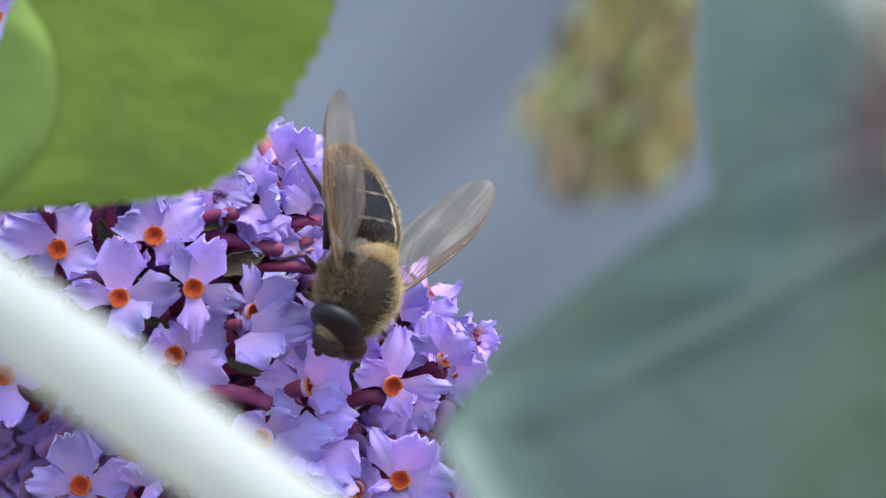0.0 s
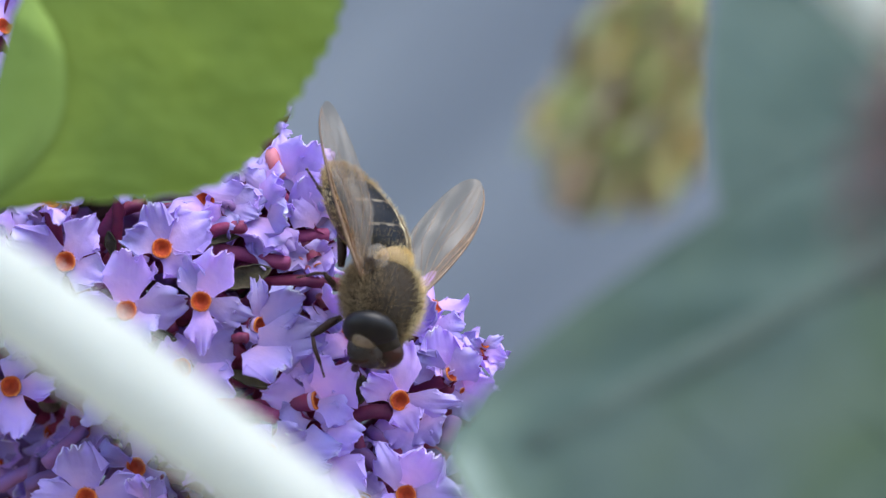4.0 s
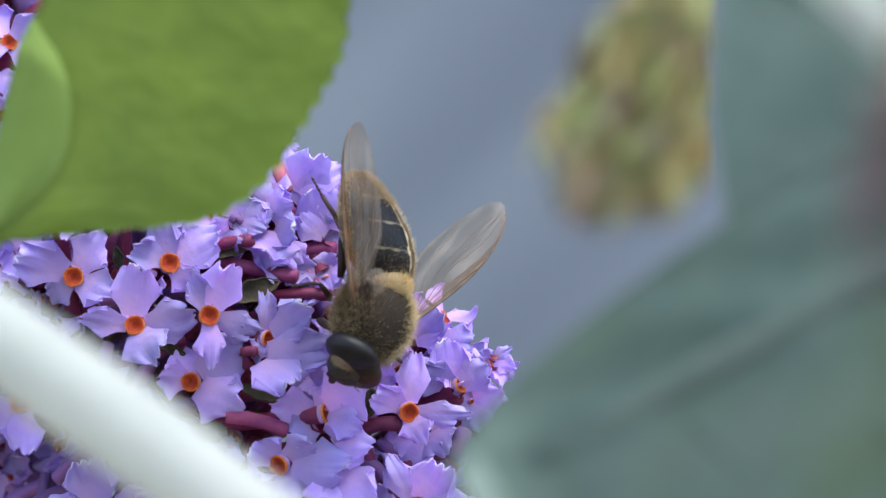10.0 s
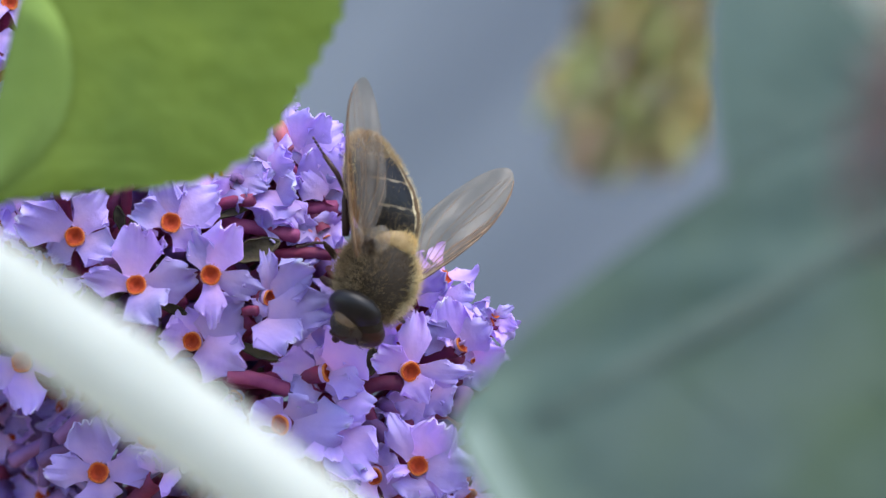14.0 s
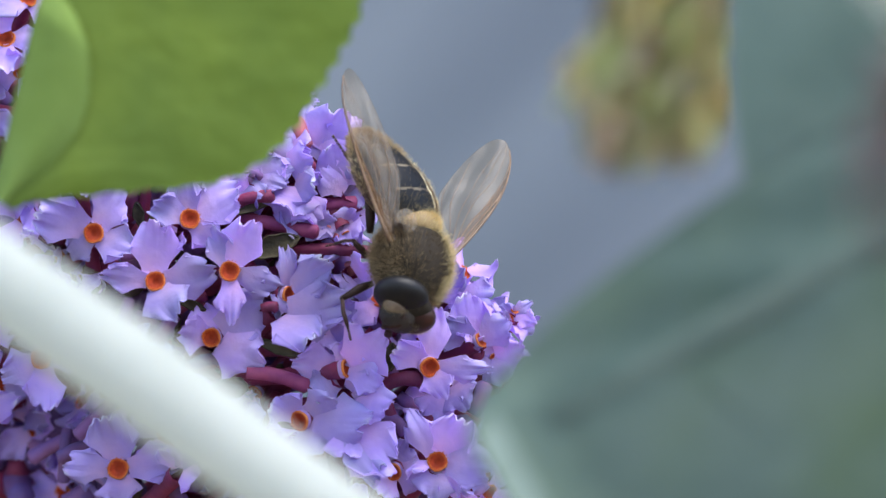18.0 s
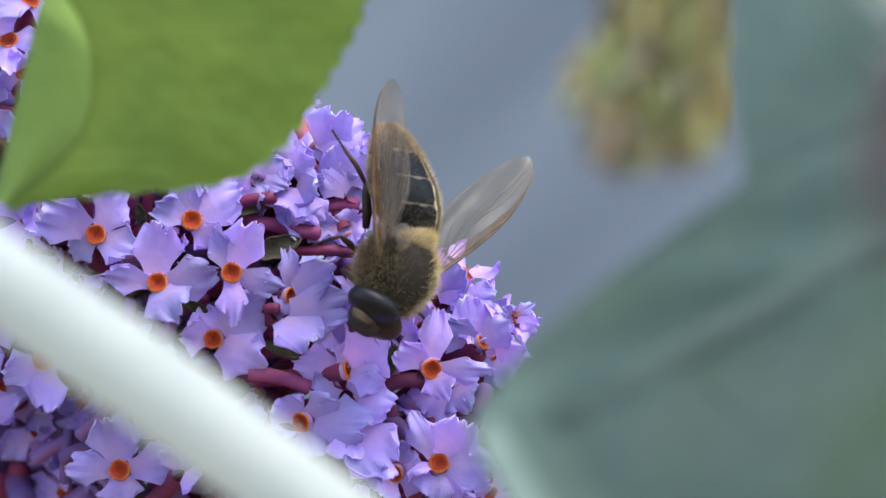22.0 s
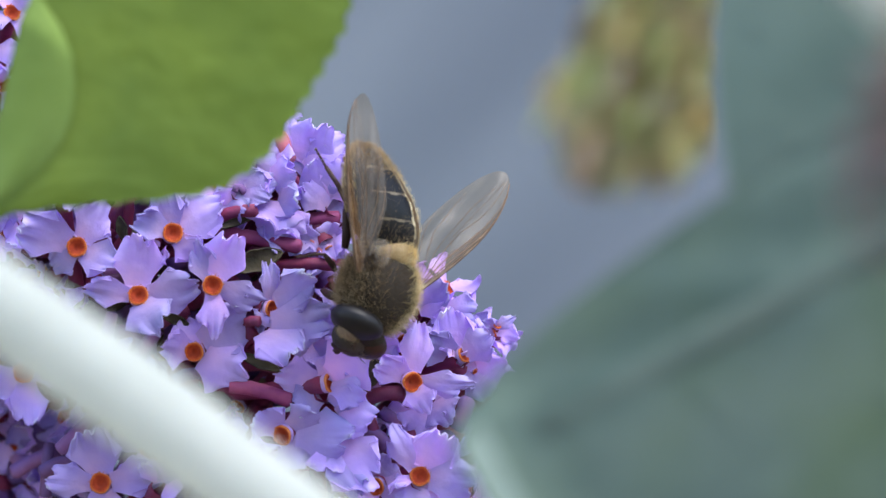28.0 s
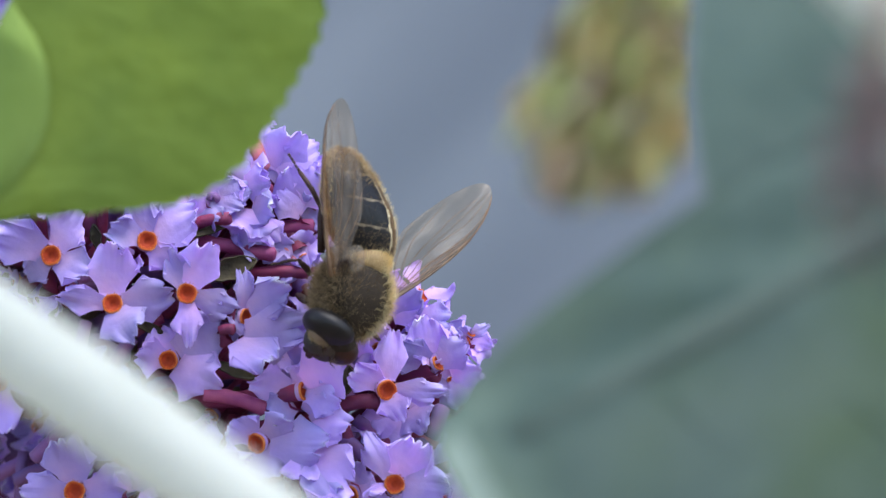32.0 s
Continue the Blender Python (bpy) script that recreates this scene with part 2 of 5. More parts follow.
# ---- the setting ----
def block(name, lo, hi, mat, label, category):
    bm = bmesh.new()
    bmesh.ops.create_cube(bm, size=1)
    for v in bm.verts:
        v.co = Vector([lo[i] + (v.co[i] + 0.5) * (hi[i] - lo[i]) for i in range(3)])
    return tagged(new(name, mesh_of(bm, name, mat, False)), label, category, kind="structure")


def ground():
    bm = bmesh.new()
    n = 40
    rows = []
    for i in range(n + 1):
        a = (i / n * 2 - 1)
        rows.append([bm.verts.new((math.copysign(abs(a) ** 3, a) * 400, math.copysign(abs(b) ** 3, b) * 400, 0.01 * noise.noise(Vector((i, j, 0))))) for j in range(n + 1) for b in [(j / n * 2 - 1)]])
    grid_faces(bm, rows, flip=True)
    tagged(new("ground", mesh_of(bm, "ground", SOIL)), "bare brown garden soil", "ground", kind="structure")


def streaked_wall():
    """Grey-blue rendered wall with faint slanting weather streaks."""
    n, l = WALL.node_tree.nodes, WALL.node_tree.links
    mp = n["Mapping"]
    turn = n.new("ShaderNodeMapping")
    turn.inputs["Rotation"].default_value = (0, radians(-42), 0)
    l.new(n["Texture Coordinate"].outputs["Object"], turn.inputs["Vector"])
    l.new(turn.outputs[0], mp.inputs["Vector"])
    mp.inputs["Scale"].default_value = (6.0, 1.0, 1.4)
    block("wall_north", (-4, 1.3, -0.05), (4, 1.5, 3.0), WALL, "grey-blue rendered garden wall with slanting weather streaks", "wall")


ground()
streaked_wall()


# ---- the flower panicle ----
AXIS = Vector((0.707, 0, -0.707))          # from root to drooping tip
OUT = Vector((0.707, 0, 0.707))
MID = Vector((-15.5 * MM, 0, HEIGHT - 6.5 * MM))

panicle = thing("flower_panicle", "drooping lilac butterfly-bush panicle with orange-throated florets", "flower", spot(-40, 25, 14))
PAN_INV = panicle.matrix_basis.inverted()
rng = random.Random(5)


def front(x, z):
    """Depth in mm of the panicle's bloom surface."""
    d = (Vector((x * MM, 0, HEIGHT + z * MM)) - MID).dot(OUT) / (15 * MM)
    return -3.0 + 7.0 * d * d


def petal_mesh(seed, nu, nv):
    """One lobe about 3.2 mm long from the throat's centre and 2.5 mm wide: narrow claw, broad crimped end."""
    r = random.Random(seed)
    droop = r.uniform(-0.5, 1.1)
    cup = r.uniform(-0.9, 0.9)
    skew = r.uniform(-0.3, 0.3)
    notch_at = r.uniform(-0.5, 0.5)
    notch_deep = r.choice((0.03, 0.09, 0.17))
    ph = [r.uniform(0, 6.28) for _ in range(5)]
    bm = bmesh.new()

    def fn(u, v):
        s = v * 2 - 1
        crimp = 0.05 * math.cos(s * 5 + ph[0]) + 0.034 * math.sin(s * 9.5 + ph[3]) + 0.028 * math.sin(s * 16 + ph[1]) + 0.020 * math.sin(s * 31 + ph[2]) - notch_deep * math.exp(-((s - notch_at) / 0.2) ** 2) - 0.36 * s * s - 0.26 * s ** 6
        q = min(1.0, u / 0.64)
        w = 1.32 * (0.46 + 0.54 * q * q * (3 - 2 * q)) * (1 - 0.22 * max(0.0, (u - 0.6) / 0.4) ** 2)
        w *= 1 + 0.05 * math.sin(u * 9 + ph[2] + s * 2) + 0.03 * math.sin(u * 27 + ph[0] + s) * u
        x = 0.5 + 2.75 * u * (1 + crimp * u * u)
        y = s * w + skew * u * u
        z = 0.5 * u - droop * u * u + cup * s * s * u + u ** 3 * (0.62 * math.sin(s * 3.2 + ph[3]) + 0.22 * math.sin(s * 7.5 + ph[1] + u * 2)) + u ** 5 * 0.20 * math.sin(s * 13 + ph[4])
        z += 0.09 * math.sin(u * 5 + ph[4]) * math.sin(s * 2.5 + ph[0]) * u
        return (x * MM, y * MM, z * MM)

    sheet(bm, fn, nu, nv, 0.08 * MM)
    return mesh_of(bm, "petal", PETAL)


def throat_mesh():
    """Shallow orange funnel with a soft fringe of short hairs at its rim and a deeper red pit."""
    bm = bmesh.new()
    rows = []
    for rr, zz in ((0.80, -0.50), (0.80, -0.14), (0.78, 0.02), (0.72, 0.05), (0.60, 0.0), (0.42, -0.12), (0.28, -0.26), (0.16, -0.4)):
        ruffle = 0.03
        rows.append([bm.verts.new((rr * math.cos(a) * MM * (1 + ruffle * math.cos(a * 4)), rr * math.sin(a) * MM * (1 + ruffle * math.cos(a * 4)), zz * MM)) for a in (2 * math.pi * k / 24 for k in range(24))])
    for i in range(len(rows) - 1):
        grid_faces(bm, rows[i:i + 2], (2, 3, 3, 0, 1, 1, 1)[i], close=True)
    f = bm.faces.new(rows[-1])
    f.material_index = 1
    r = random.Random(3)
    for k in range(110):
        a, q = r.uniform(0, 6.283), r.uniform(0.5, 0.8)
        root = V(math.cos(a) * q, math.sin(a) * q, 0.0) * MM
        tip = root + V(math.cos(a) * r.uniform(0.02, 0.2), math.sin(a) * r.uniform(0.02, 0.2), r.uniform(0.08, 0.2)) * MM
        side = V(-math.sin(a), math.cos(a), 0) * 0.03 * MM
        bm.faces.new([bm.verts.new(root - side), bm.verts.new(root + side), bm.verts.new(tip)]).material_index = 3 if q > 0.66 else 0
    return mesh_of(bm, "throat", [THROAT, THROAT_PIT, PETAL, THROAT_RIM])


def tube_mesh(seed):
    r = random.Random(seed)
    bend = r.uniform(-1.2, 1.2)
    bm = bmesh.new()
    pts = [(bend * MM * (k / 5) ** 2, 0, (-0.02 - 9.0 * k / 5) * MM) for k in range(6)]
    tube(bm, pts, [0.72 * MM, 0.66 * MM, 0.60 * MM, 0.58 * MM, 0.62 * MM, 0.55 * MM], 8, caps=False)
    return mesh_of(bm, "floret", TUBE)


def calyx_mesh():
    bm = bmesh.new()
    ball(bm, (0, 0, -9.2 * MM), (0.85 * MM, 0.85 * MM, 1.5 * MM), 8, 6)
    return mesh_of(bm, "calyx", CALYX)


PETALS = [petal_mesh(100 + k, 14, 40) for k in range(18)]
PETALS_DEEP = [petal_mesh(200 + k, 8, 18) for k in range(10)]
THROATS = throat_mesh()
TUBES = [tube_mesh(k) for k in range(6)]
CALYXES = calyx_mesh()
PLACED = []


def floret_base(x, z, size, azimuth, tilt, spin, back):
    """The tube and calyx of a floret whose face leans by tilt towards azimuth."""
    a, t = radians(azimuth), radians(tilt)
    normal = Vector((math.cos(a) * math.sin(t), -math.cos(t), math.sin(a) * math.sin(t)))
    first = Vector((math.cos(radians(spin)), 0, math.sin(radians(spin))))
    xa = (first - normal * first.dot(normal)).normalized()
    ya = normal.cross(xa)
    m = Matrix((xa, ya, normal)).transposed().to_4x4()
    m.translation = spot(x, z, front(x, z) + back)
    m = m @ Matrix.Scale(size, 4)
    ob = part("floret", rng.choice(TUBES), panicle, PAN_INV @ m)
    part("calyx", CALYXES, ob)
    PLACED.append((x, z))
    return ob, m


def bloom(x, z, azimuth, tilt, back, throat, lobes):
    """An open floret lobe by lobe: each lobe's tip beside the throat (mm), its width, its lift towards the viewer and its roll."""
    if not throat:
        azimuth, tilt = 45, 35
    ob, m = floret_base(x, z, 1, azimuth, tilt, 30, back)
    inv = m.inverted()
    for dx, dz, width, lift, roll in lobes:
        axis = Vector((dx, -lift, dz))
        length = axis.length
        axis.normalize()
        face = Vector((0, -1, 0)) * 0.8 + (m.to_3x3() @ Vector((0, 0, 1))) * 0.2
        side = face.cross(axis).normalized()
        up = axis.cross(side)
        turn = Matrix((axis, side, up)).transposed().to_4x4()
        turn.translation = m.translation
        # each lobe is stretched to the length and width the camera sees
        shape = Matrix.Diagonal((length / 2.95, width / 2.15, 0.6 + 0.25 * length / 3.15, 1))
        part("petal", rng.choice(PETALS), ob, inv @ turn @ pose(0, 0, 0, roll + rng.uniform(-8, 8), rng.uniform(-4, 4), 0) @ shape)
    if throat:
        part("throat", THROATS, ob, Matrix.Translation((0, 0, 0.42 * MM)) @ Matrix.Scale(throat * 0.9, 4) @ pose(0, 0, 0, 0, 0, rng.uniform(0, 90)))
    return ob


def floret(x, z, size, azimuth, tilt, spin, back=0.0, closed=0.0):
    """A floret with four lobes in a cross; its first lobe points at spin."""
    ob = floret_base(x, z, size, azimuth, tilt, spin, back)[0]
    for k in range(4):
        turn = pose(0, 0, 0, rng.uniform(-26, 26), rng.uniform(-22, 24) - closed, 90 * k + rng.uniform(-13, 13))
        part("petal", rng.choice(PETALS_DEEP), ob, turn @ Matrix.Scale(rng.uniform(0.9, 1.1), 4))
    part("throat", THROATS, ob, Matrix.Scale(rng.uniform(0.85, 1.0), 4))
    return ob


bloom(-26.89, -0.12, 120, 12, -0.5, 1, ((-3.56, 1.98, 3.1, 0.5, -14), (1.90, 2.85, 2.5, 0.2, 10), (2.29, -1.34, 2.6, 0.3, -8), (-1.82, -1.19, 2.1, 0, 0)))
bloom(-20.24, 0.83, 60, 15, 0, 1, ((-2.45, 1.15, 2.2, 0.5, 25), (-0.36, 3.04, 2.1, -0.2, 0), (3.32, 1.90, 3.2, 0.3, -10), (1.82, -1.74, 2.1, 0.2, 8)))
bloom(-20.88, 0.04, 300, 70, 0.3, 0, ((0.28, -1.03, 1.2, 0.6, 55), (-1.34, 0.32, 0.9, 0.2, 40)))
bloom(-22.62, -3.56, 100, 18, -0.6, 1, ((-0.12, 3.99, 3.1, 0.2, 0), (3.84, 0.47, 2.9, 0.3, 12), (-3.56, 0.75, 1.9, 0.1, -10), (1.03, -2.02, 3.2, 1.9, 0)))
bloom(-17.48, -2.81, 40, 10, -0.9, 1, ((1.74, 3.24, 2.7, 0.2, -12), (-1.30, 2.53, 1.7, -0.3, 10), (0.24, -3.16, 1.9, 0.6, 0), (3.40, -1.15, 2.1, -0.2, 14)))
bloom(-13.64, -4.35, 350, 52, -0.2, 0.8, ((0.51, 2.89, 1.4, 0.4, 20), (3.36, 1.74, 2.6, 0.7, -12), (-1.46, 1.15, 1.2, 0.1, 0), (-0.36, -1.54, 1.2, -0.4, 0)))
bloom(-14.19, -5.58, 330, 66, -0.3, 0, ((4.43, -0.12, 3.6, 1.2, 10), (2.10, -2.69, 3.3, 1.3, -16), (0.59, 0.67, 1.6, 0.2, 0)))
bloom(-10.75, -6.60, 10, 50, 1, 0, ((1.58, 1.66, 2.1, 0.6, -20), (2.06, -0.55, 1.8, 0.8, 25), (0.32, -1.66, 2.0, 0.2, 0)))
bloom(-18.66, -7.39, 200, 15, 0.2, 0.95, ((-0.63, 2.14, 2.5, -0.2, 8), (3.32, 2.29, 3.5, -0.3, -12), (2.93, -2.14, 3.4, 0.3, 10), (-2.14, 0.43, 2.5, 0.2, 0)))
bloom(-9.61, -9.69, 10, 62, 0, 0.95, ((-3.12, 0.71, 2.6, -0.6, -20), (2.85, 1.98, 4.1, 0.6, 12), (2.57, -0.55, 2.5, 0.5, -8), (0.75, 1.82, 2.4, 0.2, 0)))
bloom(-9.73, -10.24, 300, 60, 0.4, 0, ((2.06, -0.87, 1.8, 0.8, 35), (-1.90, -1.19, 2.4, 0.2, 0)))
bloom(-3.60, -9.53, 330, 22, 0, 1, ((0.75, 3.72, 2.1, 0.3, 0), (3.91, -0.32, 1.8, 0.4, 16), (-2.02, 1.58, 2.2, 0.2, -10), (0.91, -1.98, 2.1, 0.5, 8)))
bloom(-2.21, -10.72, 300, 60, 1.5, 0, ((1.19, -1.58, 2.6, 0.3, 10), (-1.23, -2.77, 2.5, 0.2, -10), (1.74, -0.16, 2.1, 0, 0)))
bloom(-3.01, -16.29, 80, 18, -0.2, 1, ((-1.50, 3.36, 2.1, 0.3, -8), (1.98, 2.97, 3.3, 0.3, 10), (3.72, -0.43, 2.9, 0.4, -6), (-1.98, -0.28, 1.2, 0.5, 50)))
bloom(-3.01, -16.49, 270, 40, -0.1, 0, ((-0.55, -2.14, 2.5, 0.6, 0), (1.27, -2.06, 1.6, 0.2, 0)))
bloom(-0.20, -7.87, 25, 58, 0.6, 0.75, ((-2.25, 1.34, 2.5, 0.2, -25), (-0.51, 3.16, 2.6, -0.2, 0), (2.17, 1.27, 2.5, 0.3, 10), (-1.07, 0.71, 1.0, 0.6, 40)))
bloom(2.29, -5.97, 60, 55, 1.6, 0.4, ((1.23, 0.71, 1.1, 0.2, 20), (-0.55, 0.87, 1.2, 0.2, -20), (1.50, -0.63, 1.3, 0.1, 0), (-0.95, -0.40, 1.2, 0.3, 0)))
bloom(0.63, -8.66, 320, 55, 1.6, 0.3, ((2.06, 0.79, 2.5, 0.2, 10), (1.03, -2.06, 2.2, 0, 0), (-0.79, -1.19, 1.6, 0.3, 0)))
bloom(1.15, -14.99, 10, 62, 0.8, 0.85, ((-1.94, 0.32, 2.3, 0, -30), (-0.71, 1.90, 2.1, -0.2, 0), (1.46, -1.90, 2.8, 0.3, 10), (-0.67, -0.99, 1.0, 0.6, 50)))
bloom(-6.01, -16.80, 220, 25, 1.2, 0.9, ((-1.27, -1.34, 2.4, 0.2, 0), (1.90, -0.55, 2.4, 0, 0), (0.91, 1.74, 2.1, -0.3, 0)))
bloom(-12.42, -13.21, 200, 35, 0, 1, ((2.25, 1.38, 2.8, 0.5, 14), (-1.66, 1.54, 2.5, 0.1, 0), (4.55, -0.12, 3.3, 0.7, -14), (1.19, -2.17, 3.2, 0.5, 0)))
bloom(-9.33, -13.48, 300, 50, -0.3, 0, ((3.32, -2.69, 3.8, 1.1, 10), (1.90, -3.87, 2.8, 0.8, -14), (0.47, -2.29, 3.2, 0.5, 0)))
bloom(-9.17, -11.90, 0, 60, 0.3, 0, ((2.85, -0.24, 2.9, 0.9, -10), (1.98, 1.11, 1.3, 0.5, 30), (0.32, -1.90, 2.0, 0.3, 0)))
bloom(-25.35, -16.65, 100, 12, -0.8, 1.05, ((-0.43, 3.80, 3.3, 0.3, 0), (4.31, 0.79, 2.6, 0.4, 12), (-3.60, 0.55, 2.2, 0.5, -12), (0.28, -2.29, 2.8, 0.2, 0)))
bloom(-21.11, -16.88, 60, 40, -0.2, 0, ((0.79, 1.90, 1.6, 0.4, 20), (1.19, -0.47, 2.4, 0.2, 0), (-0.71, 1.90, 1.6, 0.2, -20)))
bloom(-30.60, -8.86, 150, 15, 0, 1.05, ((2.85, 0.04, 1.8, 0.3, 14), (0.16, -3.44, 2.5, 0.3, 0), (0.40, 2.57, 2.2, 0, 0), (-2.69, -0.99, 2.4, 0.2, 0)))
bloom(-11.55, 5.26, 45, 35, -0.3, 0, ((3.24, 1.50, 3.3, 0.3, 0), (1.90, 3.01, 3.2, 0, 6), (-0.08, 3.32, 2.6, -0.2, 0)))
bloom(-13.29, 5.89, 80, 50, -0.3, 0, ((0.16, 1.27, 2.4, 0, 0), (1.58, -0.32, 2.2, 0.4, 10), (-0.79, 0.40, 2.4, 0.2, 0)))
bloom(-8.86, 2.65, 45, 35, -0.6, 0, ((0.95, 3.08, 3.1, 0.2, 0), (-0.79, 3.32, 3.4, 0.4, -8), (-2.14, 1.58, 2.5, 0.5, 0)))
bloom(-10.04, 3.52, 45, 35, 0.3, 0, ((2.37, 1.34, 3.2, 0.2, 0), (1.66, -1.90, 2.4, 0.3, 0), (0.00, 3.24, 3.2, 0.1, 10)))
bloom(-13.76, 4.86, 70, 55, -0.2, 0, ((0.79, 1.34, 2.8, -0.1, 0), (1.90, -0.16, 2.4, 0.5, 20), (0.40, -1.34, 1.4, 0.7, 50)))
bloom(-15.50, 3.76, 90, 55, 0.1, 0, ((1.42, -0.71, 1.6, 0.9, 10), (0.16, 1.74, 3.8, -0.4, 0), (-1.98, -0.79, 1.8, 0.7, -20), (2.37, 0.63, 2.0, 0.1, 0)))
bloom(-13.13, 3.52, 290, 55, 0, 0, ((0.00, -2.29, 3.6, 1.1, 0), (1.98, -0.87, 2.5, 0.7, 15), (1.90, 0.47, 1.6, 0.2, 0)))
bloom(-11.70, 1.54, 250, 60, 0.7, 0, ((-0.71, -2.21, 3.6, 0.7, 0), (1.11, -1.19, 1.4, 0.6, 30)))
bloom(-8.62, 1.54, 60, 62, 0.6, 0.4, ((-0.24, 2.77, 2.0, 0.1, 20), (0.63, 1.98, 1.8, 0.1, -20), (-1.03, -0.40, 1.7, 0.5, 0), (0.75, -1.50, 2.0, 0.4, 0)))
bloom(-9.45, 0.04, 300, 62, 0.6, 0.5, ((1.19, -0.47, 2.1, 0.5, 0), (0.43, 1.42, 1.7, 0, 20), (-1.38, -2.14, 1.4, 0.4, 20)))
bloom(-8.86, -3.12, 200, 50, 0.9, 0, ((-0.79, -0.99, 2.1, 0.3, 10), (1.19, 0.79, 2.4, 0.2, 0), (0.71, -1.58, 2.2, 0.2, 0)))
bloom(-5.69, -7.47, 60, 48, 0.6, 0, ((0.95, 1.27, 2.4, 0.3, 0), (0.79, -0.63, 2.1, 0.6, 10), (-1.19, -1.19, 2.0, 0.1, 0)))
bloom(-3.32, -4.71, 70, 50, 1.2, 0, ((0.00, 1.78, 2.5, 0, 0), (2.06, 2.06, 2.2, 0.2, 20), (-1.11, -0.79, 2.1, 0.2, 0), (1.90, 0.59, 1.6, 0, 0)))
bloom(-1.66, -4.51, 60, 60, 1, 0, ((2.29, -0.59, 2.5, 0.3, 0), (0.55, 0.40, 2.4, 0, 0)))
bloom(-12.02, 10.32, 90, 60, 0.5, 0, ((0.71, 0.47, 0.9, 0.2, 10),))
bloom(-12.10, 8.90, 70, 50, 0.8, 0, ((-0.24, 0.79, 1.3, 0.1, 0), (0.47, 0.08, 1.0, 0.3, 0)))
bloom(-30.45, 1.82, 150, 45, 1, 0, ((-1.74, 0.99, 2.4, 0.1, 0), (1.03, 0.91, 2.1, 0, 0), (-1.34, -1.38, 2.2, 0.2, 0)))
bloom(-27.52, 2.49, 90, 62, 1.4, 0, ((-0.55, 1.03, 1.4, 0, 0), (0.63, 0.87, 1.3, 0, 10)))
bloom(-26.25, 0.43, 80, 60, 2, 0, ((-0.87, 2.29, 1.3, 0.1, 0),))
bloom(-18.35, 2.73, 90, 60, 1.6, 0, ((-0.79, 1.27, 2.2, 0, 0), (0.99, 1.07, 2.0, 0, 0)))
bloom(-3.32, -12.02, 250, 55, 3, 0, ((-1.58, -1.38, 2.2, 0, 0), (-2.37, 0.12, 2.0, 0.1, 20), (-0.40, -2.17, 2.2, 0, 0)))
bloom(-11.23, -8.26, 250, 55, 2.4, 0, ((-1.19, -1.58, 2.6, 0.2, 0), (1.19, 0.40, 2.1, 0, 0)))

# florets beyond the open ones, along the branch and under the broad leaf
for row in ((-28.0, 4.1, 0.9, 95, 62, 20, 0), (-23.3, 4.9, 0.65, 90, 70, 40, 1), (-31.8, 1.0, 0.9, 180, 35, 50, 1), (-27.8, -11.9, 0.9, 150, 40, 20, 10), (-28.6, -13.8, 1.0, 180, 30, 60, 10.5), (-25.6, -12.0, 0.8, 200, 40, 10, 9),
            (-31.0, -16.8, 0.9, 200, 40, 60, 11), (-21.9, -14.4, 0.95, 240, 25, 60, 3), (-15.6, -14.4, 1, 250, 25, 30, 1), (-28.6, -5.0, 0.9, 160, 25, 30, 1), (-24.3, -8.5, 0.9, 200, 25, 70, 3),
            (-31.4, 16.4, 0.9, 60, 35, 40, 0), (-33.0, 13.6, 0.9, 120, 30, 10, 0), (-31.9, 11.3, 0.8, 300, 40, 30, 1), (-34.6, 8.5, 0.9, 180, 30, 60, 1), (-35.0, -1.8, 1, 180, 30, 60, 1),
            (-34.6, -7.3, 1, 190, 30, 20, 1), (-35.3, -12.9, 1, 200, 30, 20, 1), (-14.8, -18.8, 1, 270, 30, 20, 1), (-10.0, -19.2, 1, 270, 30, 50, 1), (0.6, -18.4, 0.9, 320, 40, 50, 1),
            (-10.0, 5.2, 0.85, 60, 50, 30, 4.6, 16), (-8.6, 4.4, 0.85, 30, 55, 50, 4.6, 16), (-10.5, 4.2, 1.0, 30, 42, 30, 4.6, 16), (-13.0, 5.0, 0.95, 100, 42, 60, 4.6, 16),
            (-12.0, 2.6, 1.0, 50, 40, 10, 4.6, 16), (-8.9, 2.4, 0.95, 20, 55, 70, 4.2, 16), (-10.2, 0.6, 0.9, 20, 60, 40, 4.4, 16), (-15.6, 3.4, 1, 80, 48, 30, 3.2, 16), (-17.2, 4.4, 1, 90, 30, 45, 1),
            (-1.1, -3.0, 0.85, 50, 55, 20, 1.8), (-0.6, -5.0, 0.85, 80, 50, 50, 1.8), (2.1, -6.3, 0.7, 40, 60, 10, 2.2), (1.4, -8.2, 0.85, 30, 50, 70, 2.2), (-7.0, -4.8, 0.9, 100, 40, 60, 2.4), (-4.0, -6.8, 0.9, 280, 30, 20, 2.6)):
    floret(*row)

# deeper florets that fill the panicle between and behind the outer ones
for k in range(900):
    s, d = rng.uniform(-36, 34), rng.uniform(-25, 13.5)
    p = MID + AXIS * s * MM + OUT * d * MM
    x, z = p.x / MM, (p.z - HEIGHT) / MM
    if x > 1.8 or len(PLACED) > 150 or min((x - u) ** 2 + (z - w) ** 2 for u, w in PLACED) < 2.9 ** 2:
        continue
    az = 45 if d > 0 else 225
    floret(x, z, rng.uniform(0.75, 0.95), az + rng.uniform(-50, 50), min(78, 30 + abs(d) / 15 * 45 + rng.uniform(0, 25)), rng.uniform(0, 90), rng.uniform(5.0, 8.0) + (4 if x < -21 and z < -7 else 0), rng.uniform(15, 50))

